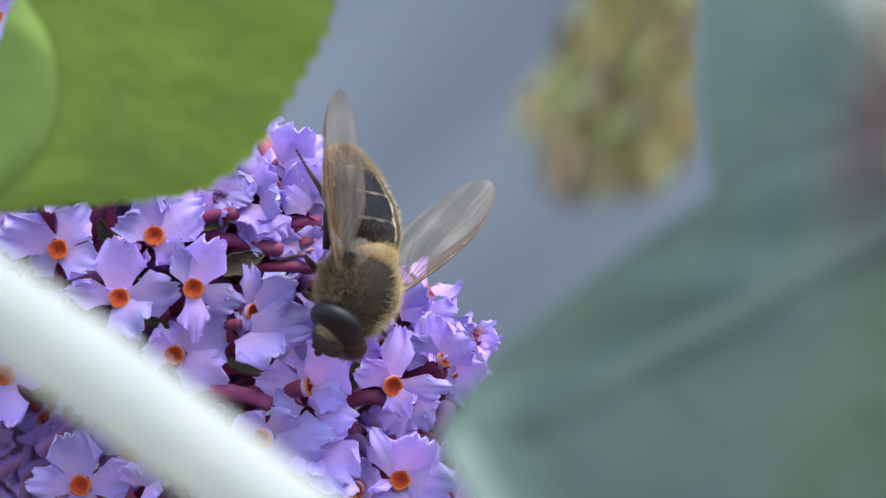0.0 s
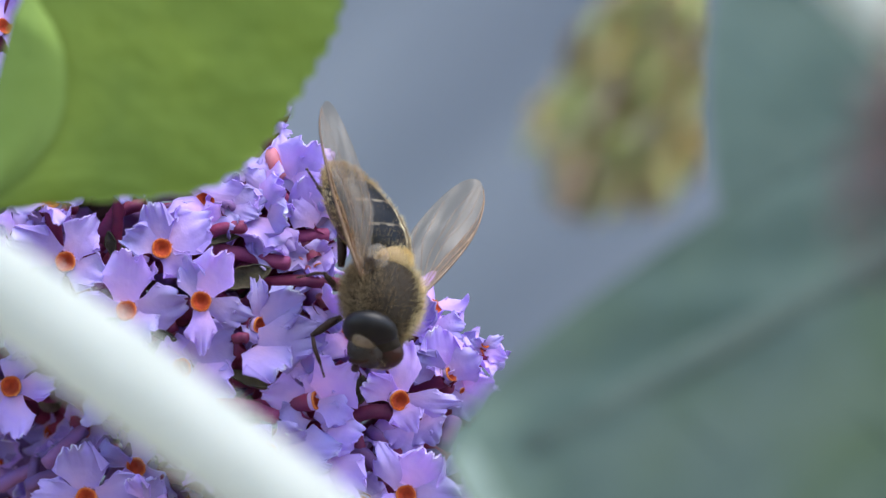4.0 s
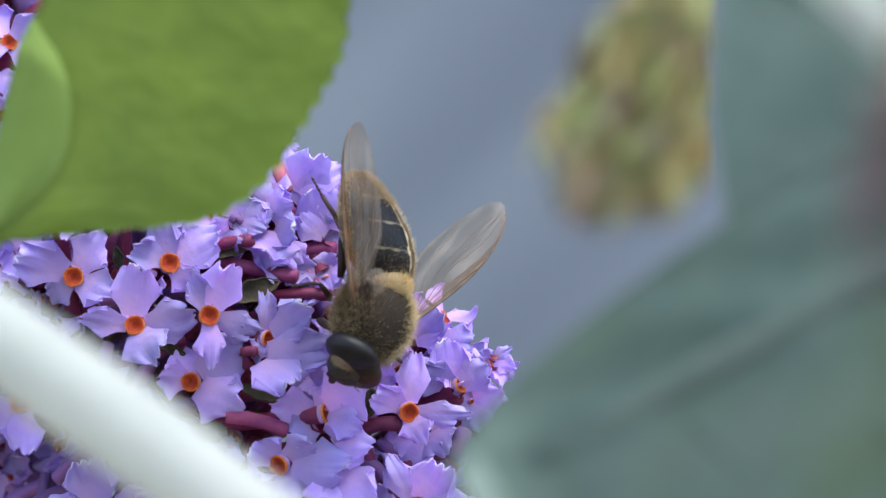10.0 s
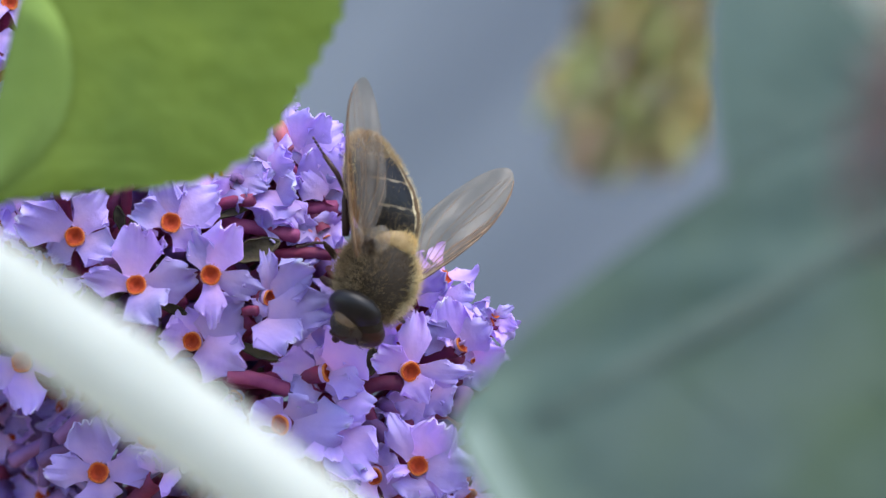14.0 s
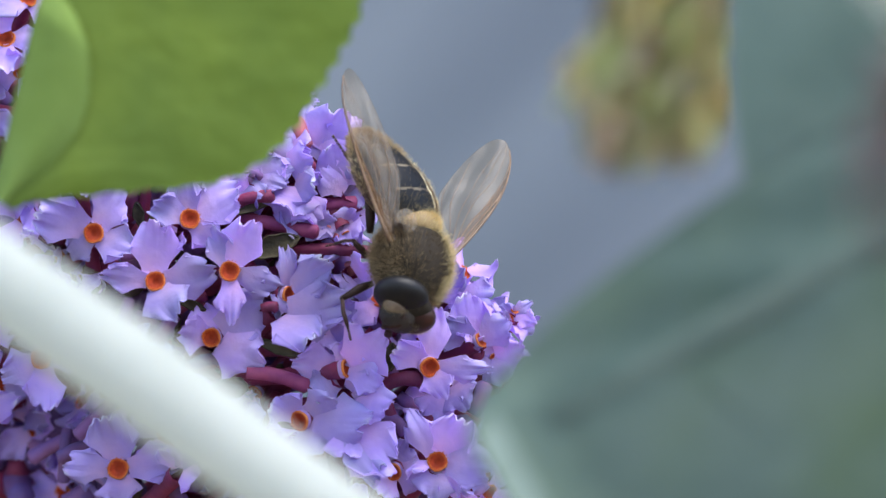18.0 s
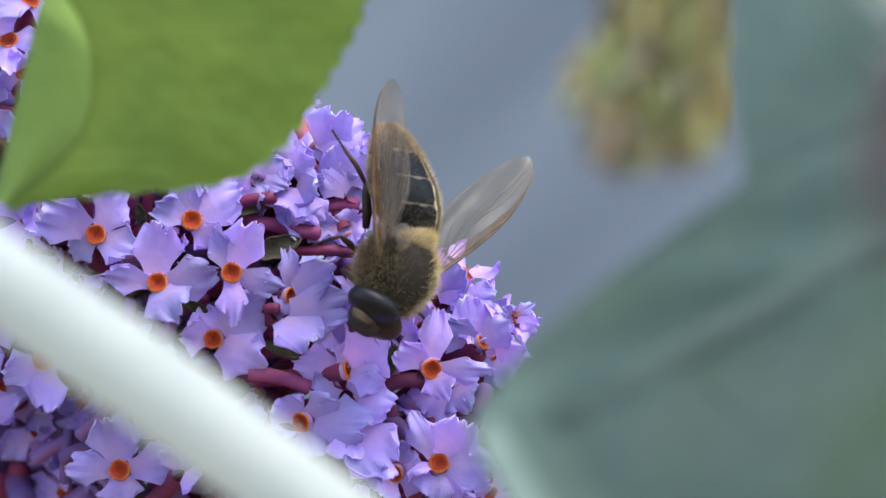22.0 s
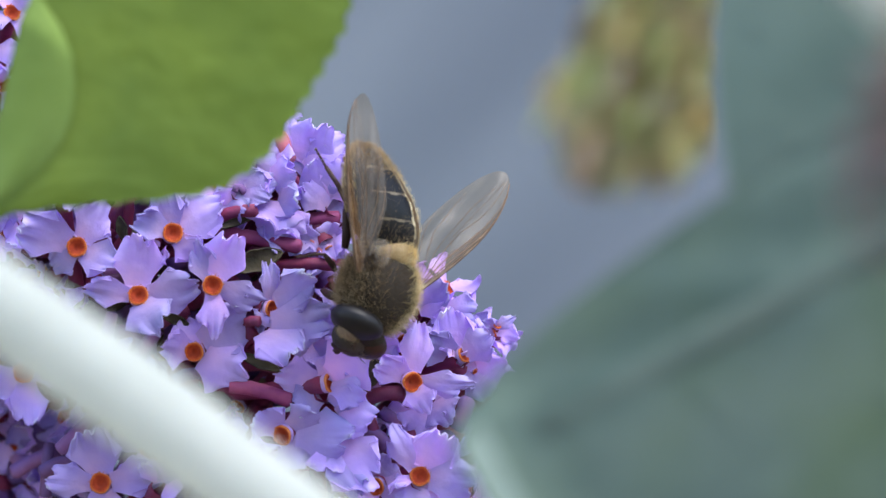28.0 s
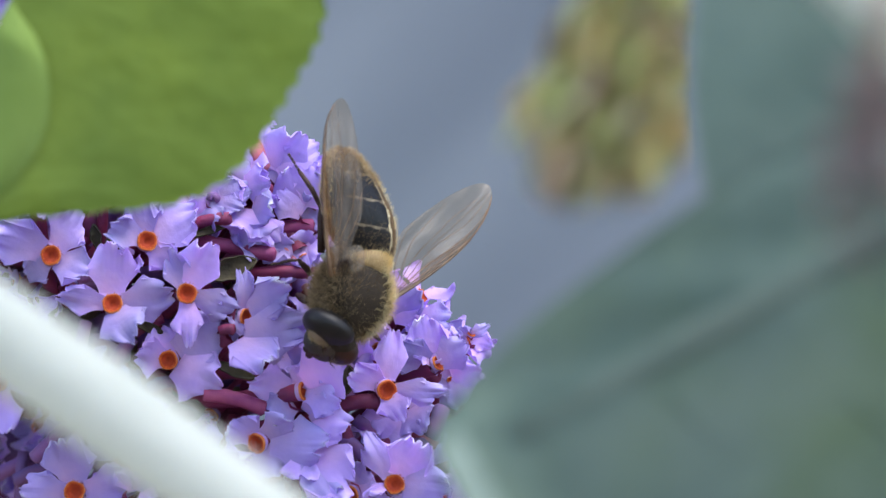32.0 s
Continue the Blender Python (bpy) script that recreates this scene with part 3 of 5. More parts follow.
# shaded florets on the far flank
for k in range(60):
    x, z = rng.uniform(-36, -17), rng.uniform(-22, -8)
    if z > -8 - (x + 32) * 0.6 + 5 or min((x - u) ** 2 + (z - w) ** 2 for u, w in PLACED) < 2.0 ** 2:
        continue
    floret(x, z, rng.uniform(0.9, 1.1), 225 + rng.uniform(-40, 40), rng.uniform(20, 50), rng.uniform(0, 90), rng.uniform(6.5, 10), rng.uniform(-10, 15))

# long flower tubes that show between the florets
def side_tube(x0, z0, x1, z1, thick, back, mat):
    """A tube from one place to another of the bloom's surface, a little flared at its far end."""
    mid = back + front((x0 + x1) / 2, (z0 + z1) / 2)
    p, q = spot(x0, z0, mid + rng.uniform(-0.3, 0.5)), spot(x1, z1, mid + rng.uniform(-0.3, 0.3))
    thick *= 0.74
    bend = V(rng.uniform(-0.2, 0.2), 0, rng.uniform(0, 0.35)) * MM
    c = (p + q) / 2
    bm = bmesh.new()
    tube(bm, [p - c, (p * 2 + q) / 3 - c + bend, (p + q * 2) / 3 - c + bend, q - c, q - c + (q - p).normalized() * thick * 0.35 * MM], [thick * 0.85 * MM, thick * 0.95 * MM, thick * 0.9 * MM, thick * 1.0 * MM, thick * 0.5 * MM], 12)
    part("flower_tube", mesh_of(bm, "flower_tube", mat), panicle, PAN_INV @ Matrix.Translation(c))


side_tube(-16.69, 0.95, -11.38, -0.1, 0.72, 0.9, TUBE_PINK)
side_tube(-17.3, 1.8, -14.45, 2.43, 0.68, 0.3, TUBE)
side_tube(-13.1, -1.46, -7.0, -1.64, 0.68, 0.6, TUBE)
side_tube(-16.29, -9.85, -12.10, -10.87, 0.75, 0.6, TUBE_PINK)
side_tube(-7.35, -11.19, -4.19, -10.40, 0.79, 1.2, TUBE)
side_tube(-23.72, 3.52, -23.64, 1.78, 0.87, 2.6, TUBE)
side_tube(-20.64, 0.36, -21.67, -2.02, 0.47, 1.8, TUBE)
side_tube(-0.55, -12.93, 0.32, -10.87, 0.87, 2.6, SHADE_PURPLE)
side_tube(-1.82, -7.95, 0.08, -8.82, 0.79, 2, TUBE)
side_tube(-12.73, 7.75, -12.10, 5.95, 0.8, -0.7, TUBE_BLUSH)
side_tube(-11.30, 4.25, -10.12, 3.20, 0.62, -0.2, TUBE_BLUSH)
side_tube(-12.42, 4.83, -11.58, 4.07, 0.5, 0.0, TUBE_PINK)
side_tube(-11.23, 1.54, -8.62, 1.86, 0.79, 0.7, TUBE_PINK)
# stands in for a small pink petal
side_tube(-10.44, 2.97, -9.96, 3.12, 0.47, -0.2, TUBE_BLUSH)
side_tube(-10.99, 0.36, -9.88, -0.67, 0.59, 0.9, TUBE_BLUSH)
side_tube(-10.91, -9.85, -10.68, -9.13, 0.36, 1, TUBE)
# stands in for a floret's dark maroon throat
side_tube(-15.90, 3.76, -15.18, 3.76, 0.40, 0.1, SHADE_PURPLE)
side_tube(-15.18, -5.42, -14.23, -5.34, 0.55, -0.9, TUBE)
side_tube(-13.60, 0.67, -15.18, -1.15, 0.55, 2, TUBE)
side_tube(-15.18, -6.68, -13.60, -7.87, 0.71, 2.2, TUBE)
side_tube(-12.42, -8.66, -15.18, -8.26, 0.79, 2.6, TUBE)
side_tube(-18.35, -1.15, -19.14, 0.04, 0.47, 2.2, TUBE)
side_tube(-6.09, -8.26, -6.64, -9.85, 0.55, 2, TUBE)
side_tube(-5.69, -11.62, -3.72, -13.01, 0.71, 3.4, SHADE_PURPLE)
side_tube(-7.28, -13.01, -5.30, -14.19, 0.71, 3, SHADE_PURPLE)
side_tube(-19.14, -4.51, -21.11, -5.50, 0.55, 2.4, TUBE)
side_tube(-3.72, -6.68, -4.27, -8.26, 0.47, 2, TUBE)
side_tube(-8.86, -3.12, -9.17, -2.33, 0.40, 1.2, TUBE_BLUSH)
side_tube(-25.07, -1.94, -23.49, -1.54, 0.63, 2.4, SHADE_PURPLE)

# closed buds and calyces deep between the florets
def bud_mesh(seed):
    r = random.Random(seed)
    bm = bmesh.new()
    h = r.uniform(2.0, 3.4)
    tube(bm, [(0, 0, 0), (0, 0, 0.3 * h * MM), (0.1 * MM, 0, 0.75 * h * MM), (0.15 * MM, 0, h * MM), (0.15 * MM, 0, (h + 0.4) * MM)], [0.5 * MM, 0.75 * MM, 0.6 * MM, 0.65 * MM, 0.2 * MM], 8)
    return mesh_of(bm, "bud", [TUBE, SHADE_PURPLE, SHADE_PURPLE][seed % 3])


for k in range(95):
    x, z = rng.uniform(-30, 2), rng.uniform(-17, 7)
    d = (Vector((x * MM, 0, HEIGHT + z * MM)) - MID).dot(OUT) / MM
    if d < 6.5:
        a, n = rng.uniform(0, 6.28), rng.uniform(2.0, 4.0)
        # tubes on the shaded lower flank all take the dark purple
        side_tube(x, z, x + n * math.cos(a), z + n * math.sin(a), rng.uniform(0.6, 0.85), rng.uniform(2.6, 4.6), SHADE_PURPLE if x < -19 and z < -5 else rng.choice((TUBE, TUBE, SHADE_PURPLE)))

BUDS = [bud_mesh(k) for k in range(9)]
for k in range(820):
    s, d = rng.uniform(-40, 24), rng.uniform(-25, 9.5)
    p = MID + AXIS * s * MM + OUT * d * MM
    x, z = p.x / MM, (p.z - HEIGHT) / MM
    if x > 0:
        continue
    m = Matrix.Translation(spot(x, z, front(x, z) + rng.uniform(8.0, 13.0))) @ pose(0, 0, 0, 90 + rng.uniform(-60, 60), rng.uniform(-60, 60), rng.uniform(0, 360))
    part("bud", rng.choice(BUDS), panicle, PAN_INV @ m @ Matrix.Scale(rng.uniform(1.1, 1.7), 4))

# lobes hanging over the tubes beside the feeding fly
bloom(-12.9, 2.7, 270, 50, 0.0, 0, ((-0.7, -2.1, 2.5, 0.4, 0), (1.5, -1.9, 2.4, 0.4, -10)))
bloom(-9.5, 1.0, 250, 55, 0.2, 0, ((-1.3, -1.4, 2.2, 0.3, 0), (0.6, -2.0, 2.0, 0.3, 10)))

# the arching branch that carries the panicle
def branch():
    root = MID + AXIS * -48 * MM + V(0, 13 * MM, 0)
    ob = thing("shrub_branch", "arching brown woody branch of the shrub", "branch", V(-0.2, 0.1, 0))
    inv = ob.matrix_basis.translation
    bm = bmesh.new()
    pts = [root, V(-0.075, 0.02, 1.242), V(-0.11, 0.03, 1.235), V(-0.15, 0.05, 1.18), V(-0.19, 0.08, 0.95), V(-0.2, 0.1, 0.5), V(-0.2, 0.1, -0.02)]
    tube(bm, [p - inv for p in pts], [2.0 * MM, 2.2 * MM, 2.6 * MM, 3.2 * MM, 4.5 * MM, 6 * MM, 7.5 * MM], 12)
    part("wood", mesh_of(bm, "wood", STALK), ob)


branch()

# stalk and side branches
bm = bmesh.new()
tube(bm, [MID + AXIS * s * MM + V(0, 13 * MM, 0) - panicle.matrix_basis.translation for s in range(-48, 31, 6)], [(1.9 - 0.018 * (k * 6)) * MM for k in range(14)], 10)
part("stalk", mesh_of(bm, "stalk", STALK), panicle, None, "reddish downy stalk")
for k in range(26):
    s = -44 + k * 2.7
    a = k * 2.4
    root = MID + AXIS * s * MM + V(0, 13 * MM, 0)
    tip = root + (OUT * math.cos(a) + V(0, -1, 0) * abs(math.sin(a))) * 9 * MM + AXIS * 3 * MM
    bm = bmesh.new()
    tube(bm, [root - panicle.matrix_basis.translation, (root * 0.45 + tip * 0.55) + V(0, 0, 0.001) - panicle.matrix_basis.translation, tip - panicle.matrix_basis.translation], [0.9 * MM, 0.75 * MM, 0.5 * MM], 7)
    part("branchlet", mesh_of(bm, "branchlet", STALK), panicle)


def bract(x0, z0, x1, z1, wide, back):
    """A dry leaflet from root to tip, cupped along its middle."""
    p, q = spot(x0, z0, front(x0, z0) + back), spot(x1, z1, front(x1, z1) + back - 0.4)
    ax = (q - p).normalized()
    length = (q - p).length
    side = V(0, -1, 0).cross(ax).normalized()
    bm = bmesh.new()

    def fn(u, v):
        s = v * 2 - 1
        w = wide * math.sin(math.pi * min(1, u * 0.94 + 0.05)) ** 0.8 * (1 + 0.08 * math.sin(u * 17 + s))
        return ax * length * u + side * s * w * MM + V(0, -1, 0) * (0.35 * wide * s * s + 0.5 * u * (1 - u) - 0.1 * s * math.sin(u * 9)) * MM

    sheet(bm, fn, 14, 8, 0.12 * MM)
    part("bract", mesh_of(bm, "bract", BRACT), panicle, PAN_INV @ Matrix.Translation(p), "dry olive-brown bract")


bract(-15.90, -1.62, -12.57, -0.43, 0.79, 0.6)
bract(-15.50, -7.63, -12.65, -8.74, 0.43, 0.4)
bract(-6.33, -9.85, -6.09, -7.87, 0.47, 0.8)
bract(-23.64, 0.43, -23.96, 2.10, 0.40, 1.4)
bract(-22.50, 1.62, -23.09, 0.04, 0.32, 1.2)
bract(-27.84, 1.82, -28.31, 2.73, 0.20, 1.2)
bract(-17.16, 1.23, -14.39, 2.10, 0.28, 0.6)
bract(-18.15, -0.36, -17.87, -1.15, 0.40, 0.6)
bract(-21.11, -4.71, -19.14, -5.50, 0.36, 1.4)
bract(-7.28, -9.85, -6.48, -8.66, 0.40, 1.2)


# ---- the broad green leaf in front ----
# the curled margin: its free edge across the blade, along the leaf
FOLD_S = (0, 0.08, 0.133, 0.182, 0.233, 0.277, 0.315, 0.345, 0.367, 0.4, 1)
FOLD_D = (0.2, 1.27, 1.8, 2.0, 1.6, 0.7, -0.55, -2.3, -4.6, -9, -20)
# the toothed side: its reach from the midrib, along the leaf
REACH_S = (0, 0.035, 0.083, 0.139, 0.195, 0.24, 0.304, 0.37, 0.45, 0.533, 0.6, 0.65, 0.75, 0.88, 1)
REACH_D = (0.3, 1.95, 4.5, 7.4, 10.8, 13.0, 14.4, 15.0, 15.0, 14.9, 14.8, 14.0, 11.5, 6.5, 0.5)


def green_leaf():
    tip, base = spot(-33.4, 1.8, 0), spot(-12.0, 36.4, 0)
    along = (base - tip).normalized()
    side = V(along.z, 0, -along.x)
    length = (base - tip).length
    depth = -44 * MM
    k = (DIST + depth) / DIST
    root = Vector((0, 0, HEIGHT))
    leaf = thing("green_leaf", "broad bright green leaf with toothed rim and one curled margin", "leaf", V(0, depth, HEIGHT))
    bm = bmesh.new()

    def half(s):
        return MM * sum(float(np.interp(s + q, REACH_S, REACH_D)) for q in (-0.03, -0.015, 0, 0.015, 0.03)) / 5

    def fn(u, v):
        s = 0.004 + 0.992 * u
        w = half(s)
        t = v * 2 - 1
        tooth = 0.22 * MM * math.sin(s * 150) * max(0, t) ** 12
        if t >= 0:
            d = t * w + tooth
            y = -0.3 * MM * math.sin(t * 2.6) + 0.06 * MM * math.sin(s * 44 - t * 2) * (1 - t * 0.3) * t + 0.05 * MM * noise.noise(V(s * 30, t * 9, 0))
        else:
            fold = (0.1 + 13.3 * min(s, 0.37)) * MM + max(0.0, s - 0.37) * 0.3 * w
            free = max(-fold, float(np.interp(s, FOLD_S, FOLD_D)) * MM)
            roll = 0.5 * MM * min(1.0, max(0.02, (0.38 - s) / 0.06))
            q = -t
            if q < 0.4:
                d, y = -fold * q / 0.4, 0.7 * MM * (q / 0.4)
            elif q < 0.6:
                a = math.pi * (q - 0.4) / 0.2
                d, y = -fold - roll * math.sin(a), 0.7 * MM - roll * (1 - math.cos(a))
            else:
                f = (q - 0.6) / 0.4
                d = -fold + (free + fold) * f
                y = 0.7 * MM - 2 * roll - 0.55 * MM * math.sin(f * 2.9) * roll / (0.5 * MM)
        p = tip + along * s * length + side * d - root
        return (p.x * k, y, p.z * k)

    sheet(bm, fn, 90, 60, 0.25 * MM, 1, 0)
    part("blade", mesh_of(bm, "blade", [LEAF, LEAF_BACK]), leaf)
    bm = bmesh.new()
    pts = []
    for i in range(12):
        p = tip + along * (0.02 + 0.98 * i / 11) * length - root
        pts.append((p.x * k, 0.5 * MM, p.z * k))
    tube(bm, pts, [(0.2 + 0.06 * i) * MM for i in range(12)], 8)
    part("midrib", mesh_of(bm, "midrib", LEAF_BACK), leaf)
    end = Vector(pts[-1])
    bm = bmesh.new()
    tube(bm, [end, end + V(-0.012, 0.014, 0.012), V(-0.08, 0.046, 0.044)], [0.8 * MM, 0.8 * MM, 1.0 * MM], 8)
    part("petiole", mesh_of(bm, "petiole", LEAF_BACK), leaf)
    return leaf


front_leaf = green_leaf()


# ---- the white felted stem in front ----
def felt_stem(label, x0, z0, dx, dz, sag, radius, y, down_to):
    stem = thing("felted_stem", label, "stem", spot(x0, z0, y), "felted stems")
    inv = stem.matrix_basis.translation
    bm = bmesh.new()
    pts = []
    for i in range(25):
        q = i / 24 * 2.6 - 0.8
        pts.append(spot(x0 + dx * q, z0 + dz * q - sag * q * (q - 1), y) - inv)
    pts += [Vector(p) - inv for p in down_to]
    tube(bm, pts, [(radius + 0.05 * math.sin(i * 0.7) + max(0, i - 24) * 0.4) * MM for i in range(28)], 20)
    part("bark", mesh_of(bm, "bark", FELT), stem)
    bm = bmesh.new()
    for row in rows_of(pts[:25], radius):
        for a, t in row:
            side = t.cross(Vector((0.3, 0.5, 0.8))).normalized() * 0.012 * MM
            bm.faces.new([bm.verts.new(a - side), bm.verts.new(a + side), bm.verts.new(a + t)])
    down = part("down", mesh_of(bm, "down", FELT), stem, None, "fine white down")
    down["kind"] = "stuff"
    return stem


def rows_of(pts, radius):
    """Roots and tips of fine hairs all round a stem."""
    r = random.Random(8)
    for p, q in zip(pts, pts[1:]):
        d = (q - p).normalized()
        s = d.cross(Vector((0.31, 0.62, 0.72))).normalized()
        u = d.cross(s)
        out = []
        for _ in range(150):
            a = r.uniform(0, 6.283)
            n = s * math.cos(a) + u * math.sin(a)
            out.append((p.lerp(q, r.random()) + n * radius * 0.99 * MM, (n + d * r.uniform(-1, 1)).normalized() * r.uniform(0.2, 0.5) * MM))
        yield out


front_stem = felt_stem("thick white-felted stem crossing before the blooms", -31, -2.9, 17.8, -13.0, 0.7, 2.5, -104, ((0.014, -0.102, 1.15), (0.032, -0.08, 0.7), (0.032, -0.07, -0.02)))
felt_stem("white-felted stem between grey leaves", 29.6, 18.6, 5.0, -5.2, 0.3, 1.15, -160, ((0.05, -0.16, 1.16), (0.06, -0.15, 0.6), (0.06, -0.14, -0.02)))


# ---- grey leaves near the lens ----
def grey_leaf(name, label, tip, base, half_upper, half_lower, blunt, rib, y, curl, ripple, mat, petiole):
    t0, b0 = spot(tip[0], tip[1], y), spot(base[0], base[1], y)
    along = (b0 - t0).normalized()
    side = V(-along.z, 0, along.x)
    length = (b0 - t0).length
    k = (DIST + y * MM) / DIST
    leaf = thing(name, label, "leaf", t0)
    bm = bmesh.new()

    def fn(u, v):
        t = v * 2 - 1
        shape = math.sin(math.pi * (0.008 + 0.98 * u)) ** blunt
        w = (half_upper if t > 0 else half_lower) * MM * k * shape
        d = along * u * length + side * t * w
        edge = max(0.0, abs(t) - 0.8) / 0.2
        tipc = max(0.0, 1 - u / 0.1)
        depth = -curl * MM * tipc ** 2 + ripple * MM * math.sin(abs(t) * 7 + u * 26) * (1 - edge) + 0.4 * MM * abs(t)
        return (d.x, depth, d.z)

    sheet(bm, fn, 60, 40, 0.5 * MM)
    for f in bm.faces:
        c = f.calc_center_median()
        u = c.dot(along) / length
        w = max(1e-4, math.sin(math.pi * min(1, max(0, u)))) ** blunt
        t = c.dot(side) / (w * MM * k)
        if u < 0.04 and t < half_upper * 0.7:
            f.material_index = 1
    part("blade", mesh_of(bm, "blade", [mat, GREY_RIM]), leaf)
    bm = bmesh.new()
    tube(bm, [along * length * (0.02 + 0.98 * i / 9) + V(0, -0.22 * MM, 0) for i in range(10)], [(rib * (0.45 + 0.06 * i)) * MM for i in range(10)], 10)
    for v in bm.verts:
        v.co.y *= 0.35
    part("midrib", mesh_of(bm, "midrib", GREY_RIB), leaf, None, "pale felted midrib")
    for i in range(6):
        for sg in (1, -1):
            u0 = 0.1 + 0.13 * i
            reach = (half_upper if sg > 0 else half_lower) * MM * k * 0.75
            bm = bmesh.new()
            tube(bm, [along * (u0 + 0.10 * q) * length + side * sg * reach * q + V(0, -0.22 * MM + 0.4 * MM * q * 0.75, 0) for q in (0, 0.33, 0.66, 1)], [0.07 * MM, 0.07 * MM, 0.06 * MM, 0.05 * MM], 6)
            part("side_vein", mesh_of(bm, "side_vein", mat), leaf)
    end = along * length
    bm = bmesh.new()
    tube(bm, [end, end + V(*petiole[0]), end + V(*petiole[1])], [0.9 * MM, 1.0 * MM, 1.2 * MM], 8)
    part("petiole", mesh_of(bm, "petiole", mat), leaf)
    return leaf


grey_leaf("grey_leaf", "large grey-green felted leaf with pale curled rim", (0.6, -15.5), (60, 16.5), 8.6, 26, 0.38, 1.5, -105, 2.5, 0.08, GREY_LEAF, ((0.01, 0, -0.01), (0.012, -0.004, -0.06)))
grey_leaf("grey_leaf", "upright grey-green felted leaf behind another", (30, -14), (27, 36), 10.5, 13, 0.6, 0.3, -92, 3, 0.08, GREY_LIT, ((0.008, -0.005, 0.012), (0.03, -0.02, 0.0)))


# ---- withered flower clusters behind ----
def withered(name, label, x, z, wide, tall, y, mats, lean, count, seed, flare):
    r = random.Random(seed)
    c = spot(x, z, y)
    top = thing(name, label, "flower", c)
    k = (DIST + y * MM) / DIST * MM
    bm = bmesh.new()
    far = 62 * k - c.x
    tube(bm, [(0.0, 0, -tall * 0.3 * k), (0.3 * k, 0, tall * 0.3 * k), (2 * k, 0, tall * 1.6 * k), (far * 0.5, 0.004, 40 * k - (c.z - HEIGHT)), (far, 0.008, 10 * k), (far * 1.1, 0.01, -0.5), (far * 1.1, 0.012, -c.z - 0.02)], [0.5 * k, 0.8 * k, 1.0 * k, 1.1 * k, 1.2 * k, 1.6 * k, 2.0 * k], 8)
    part("stalk", mesh_of(bm, "stalk", STALK), top)
    meshes = []
    for i in range(8):
        bm = bmesh.new()

        def fn(u, v):
            s = v * 2 - 1
            return ((u * 3.8) * k, s * k * (0.42 * math.sin(math.pi * (0.1 + 0.85 * u))), (0.5 * s * s + 0.9 * math.sin(u * 3 + i)) * k)

        sheet(bm, fn, 5, 3, 0.15 * k)
        meshes.append(mesh_of(bm, "dry_petal", mats[i % len(mats)]))
    def inside(fill):
        """A place in the hanging bell, wider and ragged below, and its tone."""
        b = r.uniform(-1, 1)
        a, d = r.uniform(-1, 1), r.uniform(-1, 1)
        girth = (0.74 - 0.28 * b) * fill * (1.0 if b > -0.5 else 1 - 0.9 * (-0.5 - b))
        low = 0.22 * noise.noise(V(a * 2.3 + seed, 0, 0))
        return V((a * girth + 0.26 * b * flare) * wide, d * wide * 0.5, (b + low * (1 - b) * 0.5) * tall) * k, noise.noise(V(a * 2.2 + b, b * 2.2 - a, seed)) * 0.7 + r.uniform(-0.9, 0.9)

    bm = bmesh.new()
    for i in range(10 if flare == 0 else count):
        p, tone = inside(0.8)
        m = Matrix.Translation(p) @ pose(0, 0, 0, r.uniform(0, 360), lean + r.uniform(-20, 20), r.uniform(-40, 40))
        rows = [[bm.verts.new(m @ V(u * 3.6 * k, w * (0.3 + u * 0.5 - u * u * 0.6) * k, 0.3 * u * k)) for w in (-1, 1)] for u in (0, 0.35, 0.7, 1)]
        grid_faces(bm, rows, int(min(len(mats) - 1, max(0, (tone + 1) / 2 * len(mats)))))
    inner = part("inner_petals", mesh_of(bm, "inner_petals", mats), top)
    inner["kind"] = "stuff"
    for i in range(count):
        p, tone = inside(r.uniform(0.8, 1.05))
        m = Matrix.Translation(p) @ pose(0, 0, 0, r.uniform(0, 360), lean + r.uniform(-25, 25), r.uniform(-40, 40))
        mi = int(min(len(mats) - 1, max(0, (tone + 1) / 2 * len(mats))))
        part("dry_petal", meshes[mi + len(mats) * r.randrange(8 // len(mats))], top, m)
    return top


withered("withered_cluster", "withered yellow-ochre flower cluster hanging on its stalk", 13.5, 14.2, 6.8, 7.6, 280, [DRY_PINK, DRY_GREEN, DRY, DRY_BROWN], 112, 290, 12, 1)
withered("spent_cluster", "spent dull red-brown flower cluster", 30.2, 7.4, 4.4, 6.6, -170, [DRY_RED], 70, 30, 4, 0)


# ---- the drone fly ----
EYE_M = material("fly_eye", (0.008, 0.007, 0.008), 0.48, (0.014, 0.011, 0.010), 1200, 0.05, 9000, gloss=0.35)
FUR = material("fly_fur", (0.17, 0.125, 0.07), 0.9, (0.075, 0.055, 0.036), 350, gloss=0.05, through_light=0.2)
FUR_DARK = material("fly_fur_brown", (0.42, 0.32, 0.19), 0.85, (0.29, 0.21, 0.12), 700, gloss=0.05, through_light=0.2)
# pale hair, brightened further so its colour holds the rim light
FUR_PALE_LIT = material("fly_fur_pale_lit", (0.88, 0.76, 0.46), 0.8, (0.80, 0.62, 0.30), 700, gloss=0.15, through_light=0.5)
THORAX_M = material("fly_thorax", (0.028, 0.022, 0.017), 0.7, (0.055, 0.041, 0.028), 260, 0.2, 3500, gloss=0.1)
SCUT_M = material("fly_scutellum", (0.30, 0.20, 0.085), 0.65, (0.20, 0.13, 0.05), 400, 0.2, 3000)
ABD_M = material("fly_abdomen_dark", (0.010, 0.010, 0.011), 0.3, (0.018, 0.016, 0.015), 600, 0.15, 3000, gloss=0.2)
